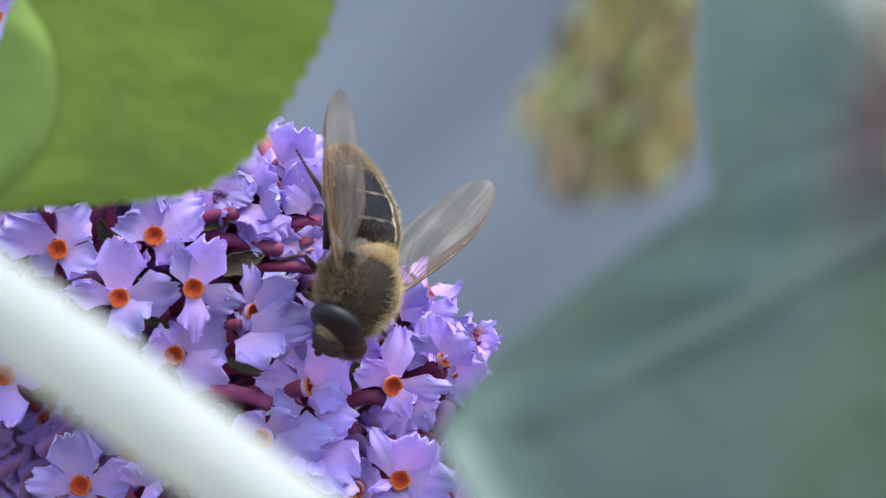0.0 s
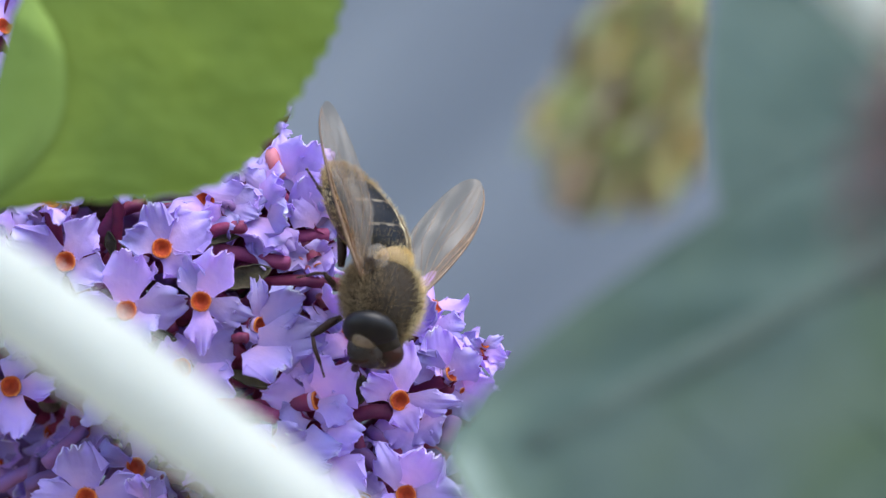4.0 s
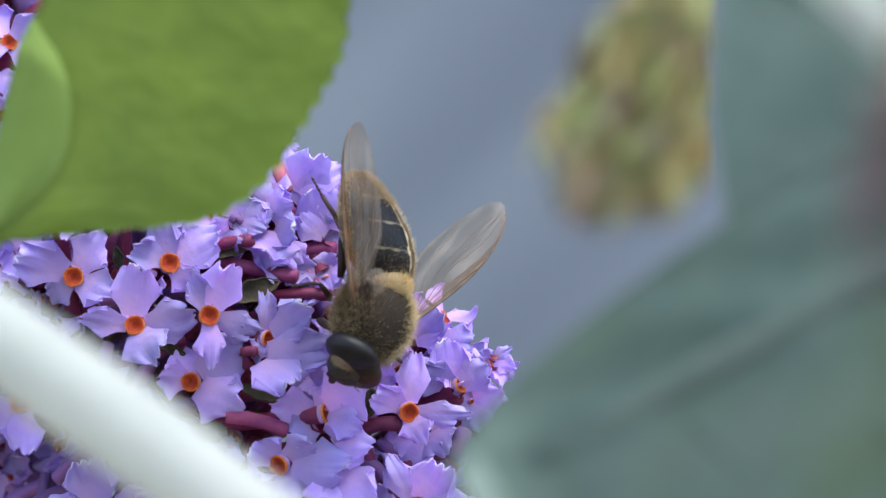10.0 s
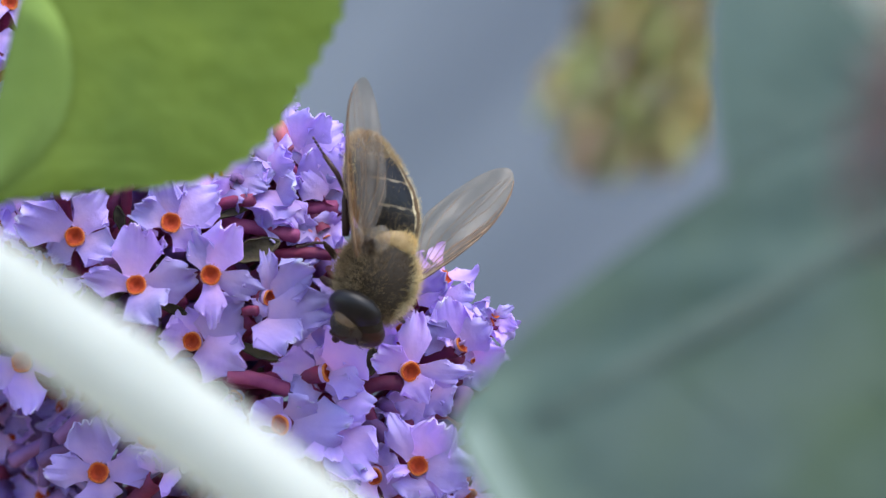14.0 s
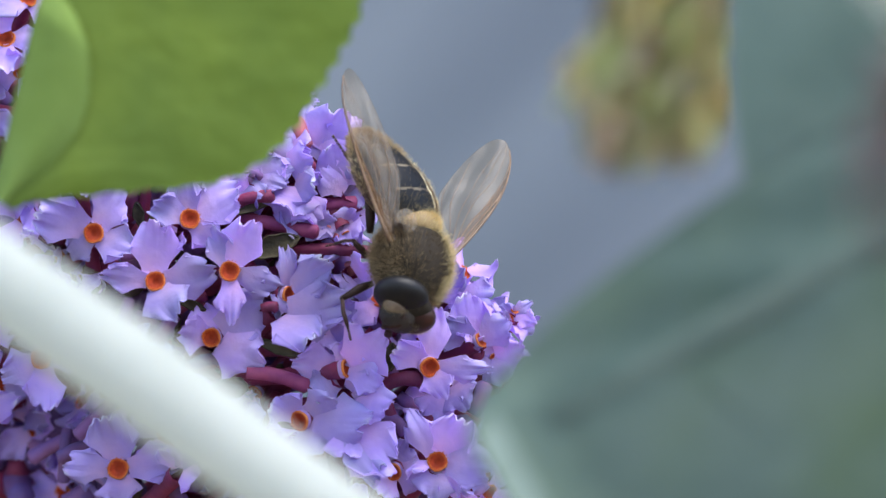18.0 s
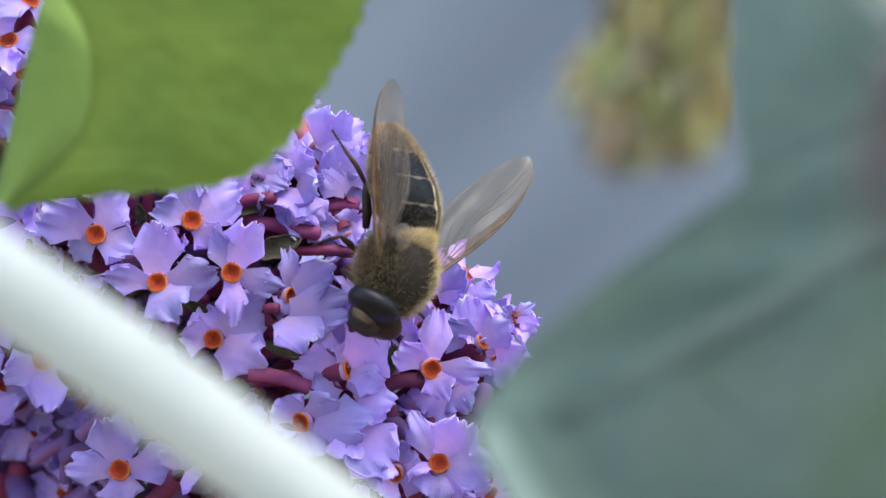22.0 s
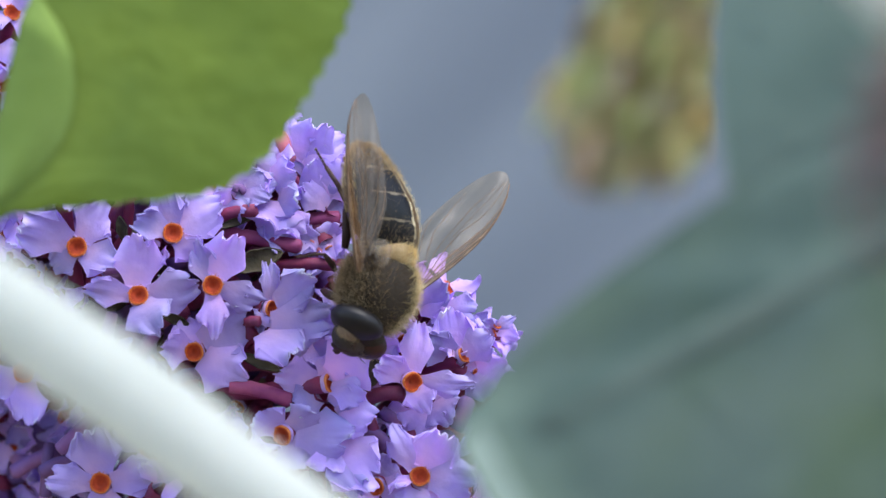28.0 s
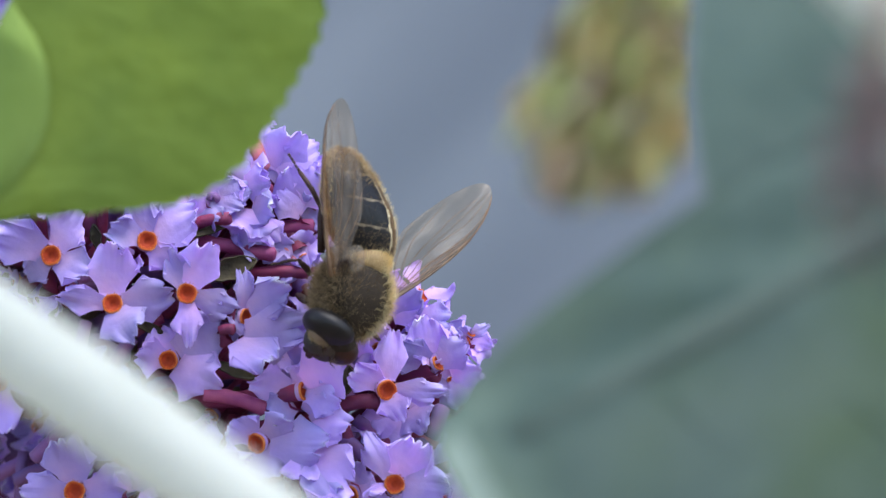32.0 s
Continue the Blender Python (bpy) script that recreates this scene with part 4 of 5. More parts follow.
ABD_Y = material("fly_abdomen_amber", (0.12, 0.065, 0.022), 0.35, (0.06, 0.035, 0.015), 600, 0.3, 3000)
BAND_DIM = material("fly_band_dim", (0.20, 0.155, 0.09), 0.4, (0.08, 0.055, 0.035), 900, 0.2, 3000)
FUR_TIP = material("fly_fur_tip", (0.54, 0.40, 0.23), 0.85, (0.40, 0.29, 0.16), 700, gloss=0.05, through_light=0.25)
# cream of the ring's side edge with the highlight on it painted in
BAND_LIT = material("fly_band_lit", (0.62, 0.52, 0.32), 0.4, (0.20, 0.15, 0.08), 900, 0.2, 3000)
CHEEK = material("fly_cheek", (0.42, 0.31, 0.235), 0.9, (0.24, 0.165, 0.12), 900, 0.3, 3000)
FACE = material("fly_face", (0.018, 0.013, 0.011), 0.6, (0.05, 0.033, 0.024), 900, 0.3, 3000)
# copy of the eye material with reddish reflections mixed into its colour
EYE_RED_GLINT = material("fly_eye_red_glint", (0.05, 0.014, 0.010), 0.36, (0.025, 0.012, 0.010), 1200, 0.05, 9000, gloss=0.35)
LEG = material("fly_leg", (0.03, 0.016, 0.012), 0.5, (0.05, 0.024, 0.016), 900, 0.3, 3000, gloss=0.2)
LEG_PALE = material("fly_leg_pale", (0.07, 0.038, 0.03), 0.5, (0.045, 0.024, 0.02), 900, 0.3, 3000, gloss=0.2)
VEIN = material("fly_vein", (0.13, 0.075, 0.04), 0.4, (0.24, 0.15, 0.085), 900)


def wing_material(name, tint, low, high, lean):
    """Clear membrane, hazed in streaks that paint in sky reflections, and creased along the wing; lean: the wing's
    direction in the fly's plane.
    """
    m = bpy.data.materials.new(name)
    m.use_nodes = True
    n, l = m.node_tree.nodes, m.node_tree.links
    b = n["Principled BSDF"]
    b.inputs["Base Color"].default_value = (*tint, 1)
    b.inputs["Roughness"].default_value = 0.32
    b.inputs["Specular IOR Level"].default_value = 0.5
    co = n.new("ShaderNodeTexCoord")
    turn = n.new("ShaderNodeMapping")
    turn.inputs["Rotation"].default_value = (0, 0, radians(lean))
    l.new(co.outputs["Object"], turn.inputs["Vector"])
    mp = n.new("ShaderNodeMapping")
    mp.inputs["Scale"].default_value = (1.0, 0.09, 0.5)
    l.new(turn.outputs[0], mp.inputs["Vector"])
    no = n.new("ShaderNodeTexNoise")
    no.inputs["Scale"].default_value = 1500
    no.inputs["Detail"].default_value = 3
    l.new(mp.outputs[0], no.inputs["Vector"])
    glare = n.new("ShaderNodeTexNoise")
    glare.inputs["Scale"].default_value = 260
    l.new(co.outputs["Object"], glare.inputs["Vector"])
    bp = n.new("ShaderNodeBump")
    bp.inputs["Strength"].default_value = 0.8
    bp.inputs["Distance"].default_value = 0.0005
    l.new(no.outputs["Fac"], bp.inputs["Height"])
    l.new(bp.outputs[0], b.inputs["Normal"])
    clear = n.new("ShaderNodeBsdfTransparent")
    clear.inputs["Color"].default_value = (0.92, 0.87, 0.80, 1)
    mx = n.new("ShaderNodeMixShader")
    # pale streaks of painted reflection, mixed over the clear membrane
    both = n.new("ShaderNodeMath")
    both.operation = 'ADD'
    l.new(no.outputs["Fac"], both.inputs[0])
    l.new(glare.outputs["Fac"], both.inputs[1])
    mr = n.new("ShaderNodeMapRange")
    mr.inputs["To Min"].default_value = low
    mr.inputs["To Max"].default_value = high
    mr.inputs["From Min"].default_value = 0.78
    mr.inputs["From Max"].default_value = 1.3
    l.new(both.outputs[0], mr.inputs["Value"])
    l.new(mr.outputs[0], mx.inputs["Fac"])
    l.new(clear.outputs[0], mx.inputs[1])
    l.new(b.outputs[0], mx.inputs[2])
    l.new(mx.outputs[0], n["Material Output"].inputs["Surface"])
    return m


WING = wing_material("fly_wing", (0.84, 0.76, 0.70), 0.01, 0.13, -10)
WING_OUT = wing_material("fly_wing_spread", (0.84, 0.74, 0.64), 0.02, 0.16, 37)
WING_SCALE = wing_material("fly_calypter", (0.7, 0.62, 0.52), 0.04, 0.16, 0)
WING_BROWN = wing_material("fly_wing_brown", (0.36, 0.19, 0.08), 0.08, 0.34, -10)
FLY_DEPTH = -6.5
FLY_ROWS = [
    (0, -6.41, -2.21, -88.9, -9.7, -148.9),
    (0.5, -6.30, -2.35, -86.0, -9.2, -148.1),
    (1, -6.19, -2.35, -84.7, -8.7, -146.5),
    (1.5, -5.80, -2.34, -80.7, -7.4, -144.2),
    (2, -5.81, -2.36, -80.5, -6.9, -144.2),
    (2.5, -5.59, -2.02, -76.1, -6.0, -143.4),
    (3, -5.56, -1.98, -75.3, -5.1, -143.3),
    (3.5, -5.45, -1.96, -75.4, -4.5, -143.1),
    (5.5, -5.35, -1.84, -74.1, -2.7, -142.3),
    (6, -5.32, -1.81, -73.1, -2.8, -142.7),
    (6.5, -5.27, -1.74, -71.5, -2.4, -142.3),
    (7, -5.29, -1.97, -72.3, -2.7, -142.7),
    (7.5, -5.52, -2.09, -75.4, -3.3, -143.6),
    (8, -5.77, -2.14, -76.9, -3.7, -144.6),
    (8.5, -6.03, -2.14, -80.7, -5.6, -146.1),
    (9, -6.34, -2.08, -92.0, -8.2, -146.5),
    (9.5, -6.35, -2.12, -93.5, -8.5, -147.3),
    (10, -6.46, -2.35, -93.1, -7.5, -145.5),
    (10.5, -6.37, -2.52, -91.9, -6.2, -144.3),
    (11, -6.34, -2.42, -89.9, -7.4, -144.8),
    (11.5, -6.18, -2.51, -88.1, -7.9, -144.7),
    (12, -6.22, -2.33, -93.5, -11.3, -148.3),
    (12.5, -6.28, -2.33, -94.1, -10.3, -146.4),
    (13, -6.32, -2.33, -91.9, -10.0, -146.3),
    (13.5, -6.29, -2.35, -91.3, -9.4, -145.4),
    (14, -6.25, -2.31, -90.5, -10.3, -147.6),
    (14.5, -6.16, -2.33, -88.1, -10.6, -145.1),
    (16.5, -5.58, -1.88, -75.6, -6.7, -145.2),
    (17, -5.29, -1.68, -72.8, -4.9, -143.9),
    (17.5, -5.38, -1.81, -74.6, -4.3, -143.4),
    (18, -5.30, -1.75, -74.2, -2.7, -143.0),
    (18.5, -5.13, -1.54, -70.8, -2.0, -142.1),
    (19, -5.12, -1.57, -70.4, -2.1, -141.9),
    (19.5, -5.29, -1.70, -70.2, -2.6, -142.8),
    (20, -5.66, -2.11, -74.8, -3.6, -143.6),
    (20.5, -5.92, -2.15, -77.0, -4.6, -144.2),
    (21, -6.03, -2.19, -78.0, -4.6, -144.6),
    (21.5, -6.43, -2.20, -90.6, -6.0, -144.0),
    (22, -6.35, -2.02, -98.4, -7.7, -143.9),
    (22.5, -6.38, -1.99, -99.2, -8.2, -145.9),
    (23, -6.39, -1.98, -98.2, -8.5, -144.9),
    (23.5, -6.34, -2.15, -97.0, -7.7, -143.8),
    (24, -6.38, -2.07, -98.6, -8.4, -145.1),
    (24.5, -6.39, -2.13, -97.3, -8.5, -145.0),
    (26.5, -6.40, -2.20, -94.9, -8.0, -145.5),
    (27, -6.43, -2.35, -94.9, -7.3, -145.5),
    (27.5, -6.37, -2.30, -94.0, -7.2, -145.4),
    (28, -6.37, -2.41, -93.8, -6.9, -144.7),
    (28.5, -6.35, -2.50, -93.0, -6.8, -144.6),
    (29, -6.35, -2.45, -92.5, -6.7, -144.9),
    (29.5, -6.18, -2.57, -90.2, -5.4, -142.8),
    (30, -6.32, -2.42, -92.1, -7.1, -144.4),
    (30.5, -6.37, -2.14, -96.3, -9.7, -149.2),
    (31, -6.38, -2.15, -96.6, -10.8, -149.3),
    (31.5, -6.43, -2.19, -95.4, -10.2, -150.1),
    (32, -6.37, -2.26, -94.7, -9.3, -147.9),
]


def fly_pose(x, z, rx, ry, rz):
    m = pose(0, 0, 0, rx, ry, rz)
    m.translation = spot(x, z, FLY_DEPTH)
    return m


fly = thing("drone_fly", "brown furry drone fly with dark eyes feeding on the florets", "fly", (0, 0, HEIGHT))
fly.matrix_basis = fly_pose(*FLY_ROWS[0][1:])
fr = random.Random(11)
BODY = V(-0.45, 0.6, 0.3) * MM


def mmv(*a):
    return Vector(a) * MM


def fuzz(name, parent, mat, centre, radii, count, lo, hi, keep, label):
    """Fine hairs standing on an ellipsoid."""
    bm = bmesh.new()
    c = Vector(centre)
    for _ in range(count):
        d = Vector((fr.gauss(0, 1), fr.gauss(0, 1), fr.gauss(0, 1))).normalized()
        p = Vector((d.x * radii[0], d.y * radii[1], d.z * radii[2]))
        if not keep(d):
            continue
        nrm = Vector((d.x / radii[0], d.y / radii[1], d.z / radii[2])).normalized()
        tip = (nrm + Vector((fr.uniform(-.5, .5), fr.uniform(-.9, .1), fr.uniform(-.5, .5)))).normalized()
        side = tip.cross(Vector((fr.uniform(-1, 1), fr.uniform(-1, 1), fr.uniform(-1, 1)))).normalized() * 0.013 * MM
        a = c + p * 0.99
        h = fr.uniform(lo, hi) * MM
        bm.faces.new([bm.verts.new(a - side), bm.verts.new(a + side), bm.verts.new(a + tip * h)])
    ob = part(name, mesh_of(bm, name, mat), parent, None, label)
    ob["kind"] = "stuff"
    return ob


# thorax
bm = bmesh.new()
ball(bm, BODY, mmv(2.8, 3.05, 2.45), 32, 20, wobble=0.02)
thorax = part("thorax", mesh_of(bm, "thorax", THORAX_M), fly, None, "dark brown furry thorax")
fuzz("fur", thorax, FUR, BODY, mmv(2.8, 3.05, 2.45), 26000, 0.2, 0.45, lambda d: d.z > -0.6 and fr.random() < 0.13 + 0.5 * max(0.0, abs(d.x) - 0.15) + 0.35 * max(0.0, noise.noise(d * 2.6)), "golden-brown fur")
# pale fur on one flank only, standing in for the rim light there
fuzz("side_fur", thorax, FUR_PALE_LIT, BODY, mmv(2.8, 3.05, 2.45), 20000, 0.4, 0.9, lambda d: -d.x + fr.gauss(0, 0.16) > 0.66 or (d.y + fr.gauss(0, 0.1) > 0.62 and d.x < -0.3), "pale golden fur at the side with rim light in its colour")
fuzz("wing_root_fur", thorax, LEG, BODY + mmv(1.85, -1.75, 1.35), mmv(0.45, 0.5, 0.35), 1200, 0.2, 0.5, lambda d: d.z > -0.2, "blackish tuft at the wing root")
fuzz("side_fur", thorax, FUR_DARK, BODY, mmv(2.8, 3.05, 2.45), 16000, 0.4, 0.95, lambda d: d.x + fr.gauss(0, 0.26) > 0.58 or d.y + fr.gauss(0, 0.16) > 0.82, "tawny fur at the side")
bm = bmesh.new()
ball(bm, BODY + mmv(-0.45, -2.5, 1.05), mmv(1.5, 1.0, 0.8), 20, 12)
scutellum = part("scutellum", mesh_of(bm, "scutellum", SCUT_M), fly, None, "tawny rounded scutellum")
# pale hair thickens towards that same lit flank
fuzz("scutellum_fur", scutellum, FUR_PALE_LIT, BODY + mmv(-0.45, -2.5, 1.05), mmv(1.5, 1.0, 0.8), 5200, 0.2, 0.5, lambda d: d.z > -0.3 and fr.random() < 0.25 + 0.7 * max(0, -d.x), "tawny fur")


# abdomen: four overlapping rings
def belly(s):
    """Centre, half width and half height along the abdomen, s from 0 (waist) to 1 (tip)."""
    w = 2.75 * (math.sin(math.pi * (0.22 + 0.72 * s)) ** 0.8)
    if s > 0.9:
        w *= math.sqrt(max(0.02, 1 - ((s - 0.9) / 0.1) ** 2 * 0.9))
    return mmv(-0.95 + 2.4 * s, -2.1 - 7.1 * s, 0.4 - 1.4 * s ** 1.5), w * MM, w * 0.62 * MM


def tergite(s0, s1, patch):
    bm = bmesh.new()
    n, seg = 24, 96
    rows = []
    for i in range(n + 1):
        f = i / n
        s = s0 + (s1 - s0) * f
        c, w, h = belly(s)
        lift = 1.0 + 0.03 * f
        rows.append([bm.verts.new(c + V(math.sin(a) * w * lift, 0, math.cos(a) * h * lift)) for a in (2 * math.pi * k / seg for k in range(seg))])
    for i in range(n):
        for k in range(seg):
            j = (k + 1) % seg
            fc = bm.faces.new((rows[i][k], rows[i][j], rows[i + 1][j], rows[i + 1][k]))
            a = (k + 0.5) / seg * 2
            a = a if a < 1 else a - 2
            f = (i + 0.5) / n
            rim = -0.19 - 0.02 * math.sin(f * 3.1)
            ragged = 0.005 * math.sin(f * 7 + s0 * 20)
            # line down one flank: pale edge and its highlight in one colour
            if rim - 0.03 + ragged < a < rim + ragged:
                fc.material_index = 2
            elif f > 0.93 + 0.02 * math.sin(a * 40) and rim < a < 0.16:
                fc.material_index = 3
            elif a < rim or a > patch + 0.1 * f:
                fc.material_index = 1
    if s1 >= 1:
        bm.faces.new(rows[-1])
    return part("tergite", mesh_of(bm, "tergite", [ABD_M, ABD_Y, BAND_LIT, BAND_DIM]), fly)


tagged(tergite(0.0, 0.32, 0.30), "dark ring with amber side patches and pale edge")
tagged(tergite(0.30, 0.57, 0.36), "glossy dark ring with pale edge")
tagged(tergite(0.55, 0.80, 0.42), "glossy dark ring with pale edge")
last = tagged(tergite(0.78, 1.0, 0.46), "dark furry tip ring")


def belly_fuzz(name, mat, count, s0, s1, lo, hi, keep, label):
    """Short hairs lying back along the abdomen."""
    bm = bmesh.new()
    for _ in range(count):
        q, a = fr.uniform(s0, s1), fr.uniform(0, 2 * math.pi)
        if not keep(q, math.sin(a)) or math.cos(a) < -0.6:
            continue
        c, w, h = belly(q)
        root = c + V(math.sin(a) * w, 0, math.cos(a) * h)
        tip = (V(math.sin(a), -1.1 + fr.uniform(-0.5, 0.6), math.cos(a)) + V(fr.uniform(-.4, .4), 0, fr.uniform(-.4, .4))).normalized()
        side = tip.cross(V(fr.uniform(-1, 1), fr.uniform(-1, 1), fr.uniform(-1, 1))).normalized() * 0.016 * MM
        bm.faces.new([bm.verts.new(root - side), bm.verts.new(root + side), bm.verts.new(root + tip * fr.uniform(lo, hi) * MM)])
    ob = part(name, mesh_of(bm, name, mat), last, None, label)
    ob["kind"] = "stuff"


belly_fuzz("tip_fur", FUR_TIP, 5200, 0.7, 1.0, 0.25, 0.6, lambda q, x: fr.random() < (q - 0.6) * 2.5, "short tawny fur")
belly_fuzz("side_fringe", FUR_PALE_LIT, 6000, 0.0, 1.0, 0.2, 0.5, lambda q, x: abs(x) > 0.86, "pale fringe of hair")
belly_fuzz("waist_fur", FUR_DARK, 2600, 0.0, 0.26, 0.15, 0.38, lambda q, x: fr.random() < 1 - q * 3, "tawny hair behind the scutellum")
belly_fuzz("back_fur", FUR_DARK, 900, 0.0, 0.7, 0.12, 0.3, lambda q, x: True, "sparse tawny hair")

# head, turned a little to its right
HEAD = BODY + mmv(0.7, 2.85, -0.1)
bm = bmesh.new()
ball(bm, mmv(0, 0.1, -0.15), mmv(2.0, 1.1, 1.8), 24, 14)
head = part("head", mesh_of(bm, "head", THORAX_M), fly, Matrix.Translation(HEAD) @ pose(0, 0, 0, 0, -18, -30), "broad dark head")
for sx in (1, -1):
    bm = bmesh.new()
    ball(bm, (0, 0, 0), mmv(1.92, 1.1, 1.95) if sx > 0 else mmv(1.35, 1.1, 1.6), 28, 18)
    part("compound_eye", mesh_of(bm, "compound_eye", EYE_M if sx > 0 else EYE_RED_GLINT), head, Matrix.Translation(mmv(1.05, 0.1, 0.15) if sx > 0 else mmv(-1.05, 0.4, -0.1)) @ pose(0, 0, 0, 6, sx * 16, sx * 8), "large glossy blackish eye")
bm = bmesh.new()
ball(bm, mmv(-0.1, 0.95, -0.55), mmv(1.5, 1.1, 1.3), 20, 12, wobble=0.04)
face = part("face", mesh_of(bm, "face", FACE), head, None, "dark brown downy face")
for sx in (1, -1):
    bm = bmesh.new()
    ball(bm, mmv(sx * 1.0, 1.14, 0.0), mmv(0.95, 0.34, 0.68) if sx > 0 else mmv(0.55, 0.3, 0.6), 18, 10, wobble=0.05)
    cheek = part("cheek", mesh_of(bm, "cheek", CHEEK), head, None, "buff downy cheek")
    fuzz("cheek_down", cheek, FUR_DARK, mmv(sx * 1.0, 1.14, 0.0), mmv(0.95, 0.34, 0.68) if sx > 0 else mmv(0.55, 0.3, 0.6), 1800, 0.1, 0.35, lambda d: True, "pale down")
# the head's rim-lit edge, painted as short pale hairs
fuzz("face_fringe", head, FUR_PALE_LIT, mmv(-1.05, 0.4, -0.1), mmv(1.38, 1.13, 1.62), 4000, 0.08, 0.25, lambda d: d.x < -0.35 and d.z < 0.45 and d.y > -0.5 and fr.random() < 0.5, "pale fringe of the face with sunlight in its colour")
bm = bmesh.new()
ball(bm, mmv(0, 1.8, -0.75), mmv(0.4, 0.3, 0.95), 12, 8)
part("face_stripe", mesh_of(bm, "face_stripe", LEG), head, None, "black stripe down the face")
for sx in (1, -1):
    bm = bmesh.new()
    ball(bm, mmv(sx * 0.35, 1.35, 0.35), mmv(0.22, 0.3, 0.22), 10, 6)
    tube(bm, [mmv(sx * 0.4, 1.5, 0.45), mmv(sx * 0.65, 1.9, 0.75), mmv(sx * 0.85, 2.0, 1.15)], [0.05 * MM, 0.035 * MM, 0.02 * MM], 5)
    part("antenna", mesh_of(bm, "antenna", LEG), head)
bm = bmesh.new()
tube(bm, [mmv(0, 1.2, -1.2), mmv(-0.6, 1.6, -1.5), mmv(-1.1, 1.7, -1.9)], [0.4 * MM, 0.26 * MM, 0.3 * MM], 10)
part("proboscis", mesh_of(bm, "proboscis", LEG), head)


# wings
def wing(base, tip, across, slim, belly_power, bluff, round_from, mat, label):
    base, tip = mmv(*base), mmv(*tip)
    ax = (tip - base).normalized()
    ac = Vector(across)
    ac = (ac - ax * ac.dot(ax)).normalized()
    off = bluff * slim * (tip - base).length
    ax = tip - ac * off - base
    length = ax.length
    ax.normalize()
    ac = (ac - ax * ac.dot(ax)).normalized()
    nrm = ax.cross(ac)

    def chord(u):
        front_edge = -0.04 * math.sin(math.pi * u) ** 0.8 * length + off * (1 - math.sqrt(max(0.0, 1 - (max(0.0, u - round_from) / (1 - round_from)) ** 2.2)))
        q = min(1.0, u / 0.4)
        full = 0.38 + 0.62 * q * q * (3 - 2 * q)
        back_edge = length * slim * full
        if u > 0.4:
            back_edge = off + (back_edge - off) * math.sqrt(max(0.0, 1 - ((u - 0.4) / 0.6) ** belly_power))
        return front_edge, back_edge

    def at(u, v):
        d0, d1 = chord(u)
        d = d0 + (d1 - d0) * v
        z = (0.16 * MM * math.sin(v * 14) * math.sin(math.pi * u) + 0.5 * MM * math.sin(v * 3.0) * u) * min(1.0, (d1 - d0) / (0.6 * slim * length))
        return base + ax * u * length + ac * d + nrm * z

    bm = bmesh.new()
    sheet(bm, lambda u, v: at(math.sin(u * math.pi / 2), v), 44, 18, 0.02 * MM)
    for f in bm.faces:
        c = f.calc_center_median() - base
        u = min(1.0, max(0.0, c.dot(ax) / length))
        d0, d1 = chord(u)
        if c.dot(ac) - d0 < (0.34 - 0.34 * u) * (d1 - d0):
            f.material_index = 1
    w = part("wing", mesh_of(bm, "wing", [mat, WING_BROWN]), fly, None, label)

    def vein(us, vs, r0, r1):
        bm = bmesh.new()
        n = 14
        pts = [at(us[0] + (us[-1] - us[0]) * i / n, float(np.interp(i / n, np.linspace(0, 1, len(vs)), vs))) for i in range(n + 1)]
        tube(bm, pts, [(r0 + (r1 - r0) * i / n) * (1.0 if vs[0] == 0 else 0.6) * MM for i in range(n + 1)], 6)
        part("vein", mesh_of(bm, "vein", VEIN), w)

    vein((0.0, 0.97), (0.0, 0.0, 0.0, 0.02), 0.14, 0.05)
    vein((0.02, 0.72), (0.1, 0.10, 0.07, 0.02), 0.08, 0.05)
    vein((0.02, 0.90), (0.15, 0.2, 0.17, 0.12, 0.06), 0.08, 0.045)
    vein((0.05, 0.96), (0.2, 0.30, 0.38, 0.28, 0.30), 0.06, 0.035)
    vein((0.05, 0.88), (0.25, 0.45, 0.52, 0.60, 0.55), 0.055, 0.03)
    vein((0.05, 0.70), (0.3, 0.58, 0.72, 0.80, 0.9), 0.055, 0.03)
    vein((0.05, 0.45), (0.4, 0.75, 0.88, 0.97), 0.05, 0.03)
    vein((0.02, 0.55), (0.05, 0.05, 0.04, 0.0), 0.1, 0.05)
    vein((0.45, 0.93), (0.42, 0.46, 0.44), 0.035, 0.025)
    vein((0.41, 0.43), (0.28, 0.46), 0.03, 0.03)
    vein((0.68, 0.69), (0.44, 0.62), 0.025, 0.025)
    vein((0.58, 0.66), (0.03, 0.03), 0.16, 0.10)
    return w


wing((2.3, -0.4, 1.8), (4.4, -12.4, 2.52), (-1, 0, 0.0), 0.225, 1.6, 0.4, 0.74, WING, "clear brown-veined wing folded along the back")
wing((-2.8, 0.7, 1.1), (-9.68, -8.39, 0.46), (0.65, -0.5, -0.25), 0.28, 2.4, 0.55, 0.5, WING_OUT, "clear brown-veined wing held out")
bm = bmesh.new()
ball(bm, BODY + mmv(1.25, -2.5, 1.7), mmv(0.75, 1.0, 0.1), 18, 10, turn=Euler((0.25, 0.5, 0)).to_matrix())
part("calypter", mesh_of(bm, "calypter", WING_SCALE), fly, None, "clear scale at the wing root")


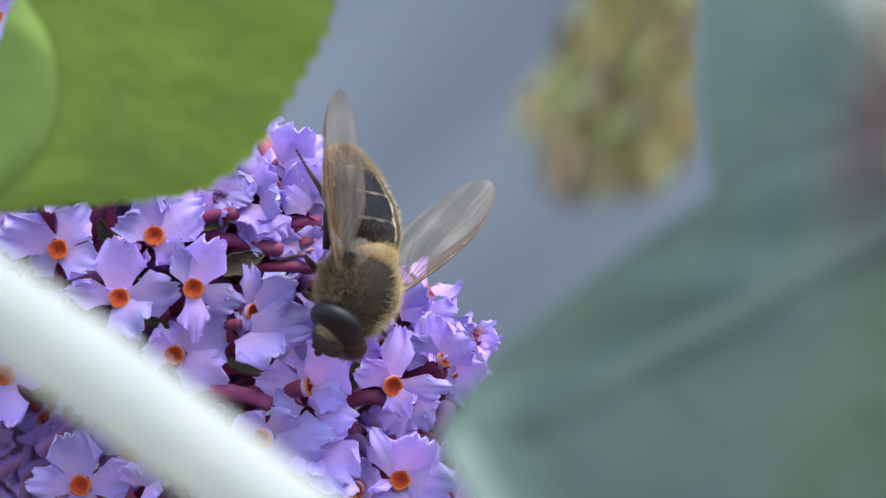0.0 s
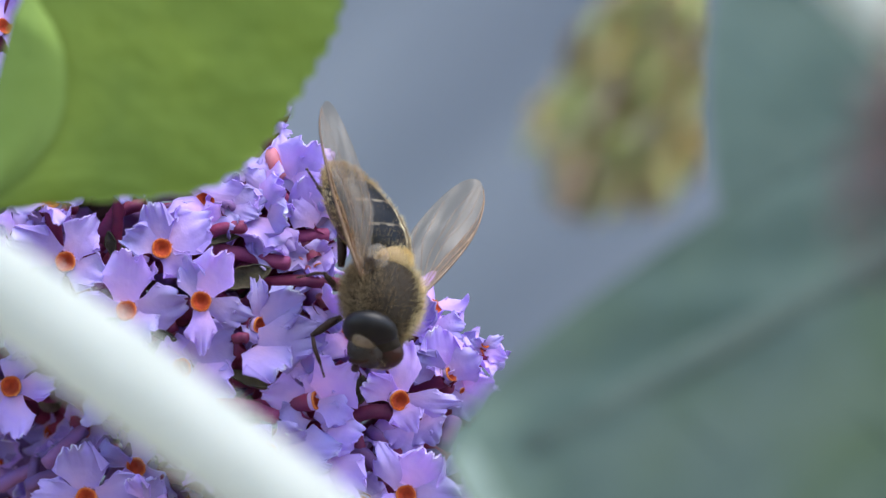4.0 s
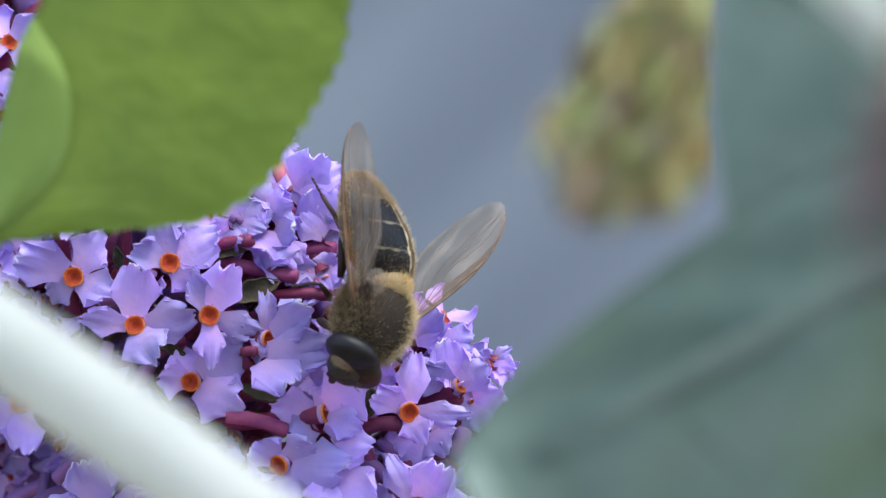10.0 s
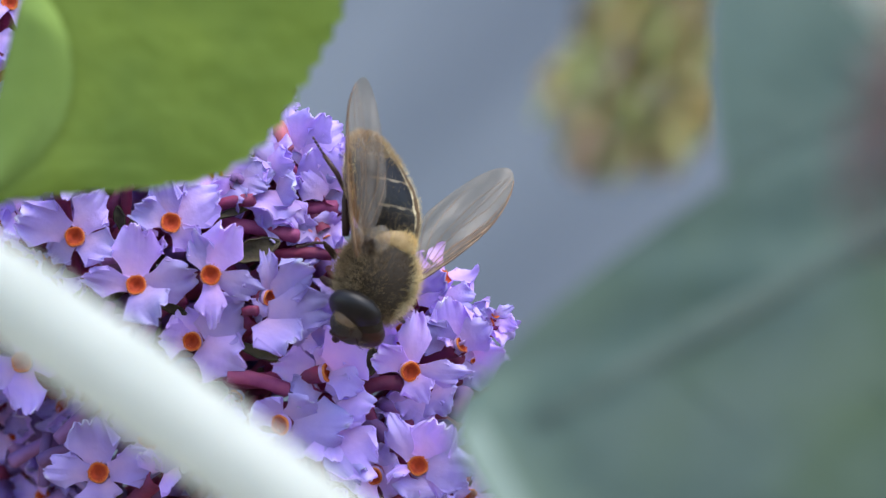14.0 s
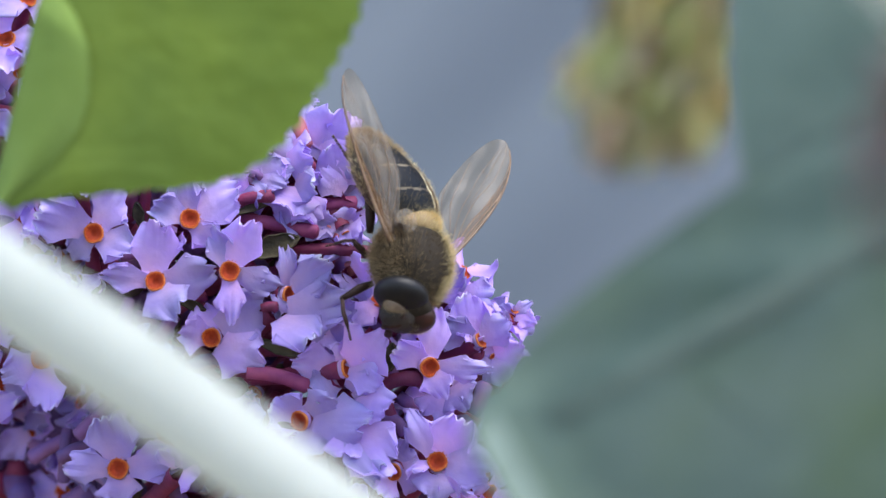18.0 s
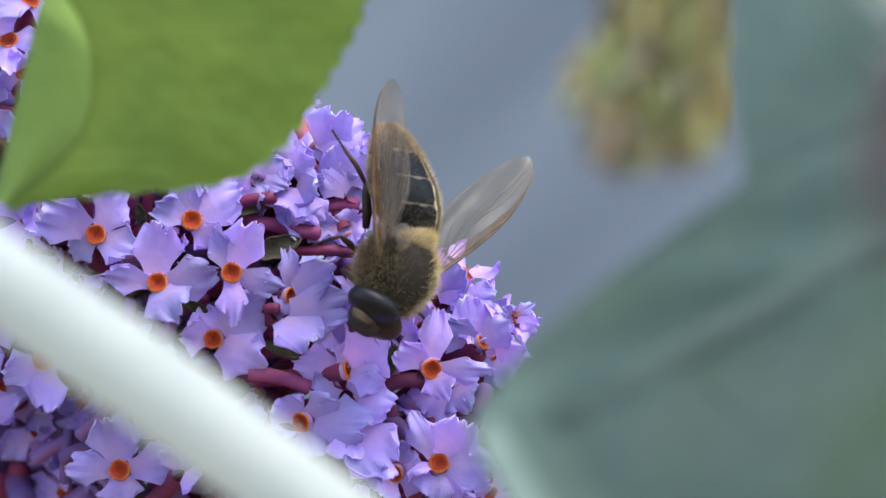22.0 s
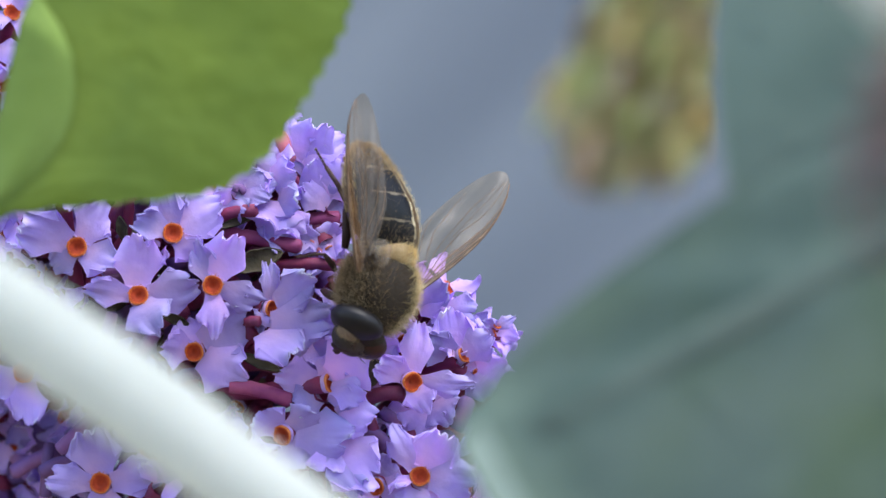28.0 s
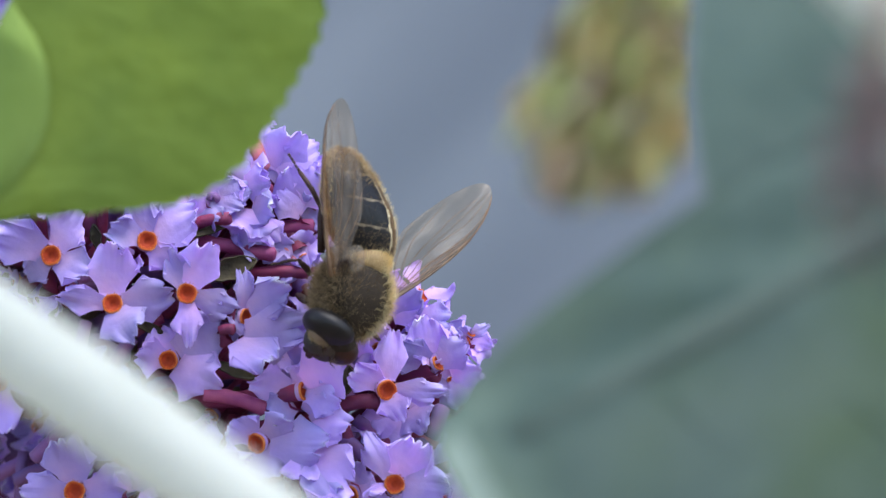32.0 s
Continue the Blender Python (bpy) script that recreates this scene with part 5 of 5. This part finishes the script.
# legs: the foot keeps its hold while the body sways
def leg_parts(bend, length, thick):
    """Leg in its own space: hip at the origin, foot at length along x, knee raised along z."""
    knee, ankle, foot = mmv(length * 0.40, 0, bend), mmv(length * 0.80, 0, bend * 0.35), mmv(length, 0, 0)
    bm = bmesh.new()
    tube(bm, [V(0, 0, 0), knee * 0.35 + mmv(0, 0, 0.1), knee * 0.8, knee], [0.28 * thick * MM, 0.42 * thick * MM, 0.34 * thick * MM, 0.22 * thick * MM], 10)
    ball(bm, knee, (0.24 * thick * MM,) * 3, 10, 6)
    femur = mesh_of(bm, "leg", LEG)
    bm = bmesh.new()
    tube(bm, [knee, knee * 0.5 + ankle * 0.5 + mmv(0, 0, 0.12), ankle], [0.18 * thick * MM, 0.22 * thick * MM, 0.17 * thick * MM], 8)
    tibia = mesh_of(bm, "tibia", LEG_PALE)
    bm = bmesh.new()
    for q in range(5):
        a, b = ankle + (foot - ankle) * (q / 5), ankle + (foot - ankle) * ((q + 0.85) / 5)
        tube(bm, [a, b], [0.075 * MM, 0.105 * MM], 7)
    tarsus = mesh_of(bm, "tarsus", LEG_PALE)
    return femur, tibia, tarsus


LEGS = []


def leg(hip, foot, bend, thick, pole, label, foot_later=None):
    """foot and foot_later: world holds (x, z, y mm), early and reached pose."""
    hip = mmv(*hip)
    f0 = spot(*foot)
    reached = min(FLY_ROWS, key=lambda q: abs(q[0] - 19))
    start = fly_pose(*reached[1:]).inverted() @ spot(*foot_later) - hip if foot_later else fly.matrix_basis.inverted() @ f0 - hip
    femur, tibia, tarsus = leg_parts(bend, start.length / MM, thick)
    ob = part("leg", femur, fly, None, label)
    part("tibia", tibia, ob)
    part("tarsus", tarsus, ob)
    LEGS.append((ob, hip, f0, spot(*foot_later) if foot_later else f0, Vector(pole)))


def leg_pose(body, hip, foot, pole):
    d = (body.inverted() @ foot - hip).normalized()
    up = (pole - d * pole.dot(d)).normalized()
    m = Matrix((d, up.cross(d), up)).transposed().to_4x4()
    m.translation = hip
    return m


leg((1.6, -1.9, -1.3), (-10.3, 7.0, -5.5), 1.0, 0.85, (-0.8, -0.2, 0.6), "dark hind leg gripping a petal")
leg((1.9, -0.3, -1.7), (-11.6, -0.8, -7.0), 0.9, 0.6, (0.3, -0.8, 0.4), "brown middle leg braced on a tube")
leg((1.7, 1.6, -1.6), (-6.6, -5.6, 3.0), 1.6, 0.75, (0.8, -0.5, -0.5), "dark foreleg reaching for a petal", (-8.9, -6.7, -9.5))
leg((-2.2, -1.9, -1.4), (-4.6, 2.5, 0.0), 1.6, 1.1, (-0.6, -1, 0.2), "dark hind leg under the body")
leg((-2.3, -0.3, -1.6), (-3.0, -3.0, -0.5), 1.2, 0.9, (-0.6, 0.3, 0.4), "brown middle leg under the body")
leg((-2.0, 1.6, -1.6), (-3.8, -6.3, -1.5), 1.0, 0.85, (-0.6, 0.6, 0.4), "dark foreleg under the body")


LEAF_SWAY = ((0, 0), (1, 20), (2, 34), (2.5, 31), (3, 30), (3.5, 27), (5.5, 37), (6, 36), (7, 37), (8, 21), (9, 6), (10, 3), (11, 22), (12, 8), (13, 13), (14, 5), (16.5, 0), (19, -3), (24, -3), (28, 0), (32, -4))
STEM_SWAY = ((0, -4), (1, 17), (2, 36), (3, 50), (3.5, 47), (5.5, 26), (6, 20), (7, 4), (8, -14), (9, -22), (10, -28), (10.5, -28), (11, -12), (12, -8), (13, -5), (14, -8), (17, -10), (24, -12), (28, -22), (30, -31), (32, -34))


def sway(ob, rows, scale, base=0):
    """Small lift and fall in the breeze, in 0.0395 mm steps fitted to the camera's view."""
    home = ob.matrix_basis.copy()
    walk(ob, [(t, Matrix.Translation((0, 0, (lift + base) * 0.0395 * MM * scale)) @ home) for t, lift in rows])


def motions():
    sway(front_leaf, LEAF_SWAY, 0.90, 12)
    sway(front_stem, STEM_SWAY, 0.765, -24)
    walk(fly, [(t, fly_pose(*r)) for t, *r in FLY_ROWS])
    for ob, hip, near, far, pole in LEGS:
        rows = []
        for t, *r in FLY_ROWS:
            reach = min(1.0, max(0.0, (r[2] + 86) / 14))
            rows.append((t, leg_pose(fly_pose(*r), hip, near.lerp(far, reach), pole)))
        walk(ob, rows)


motions()
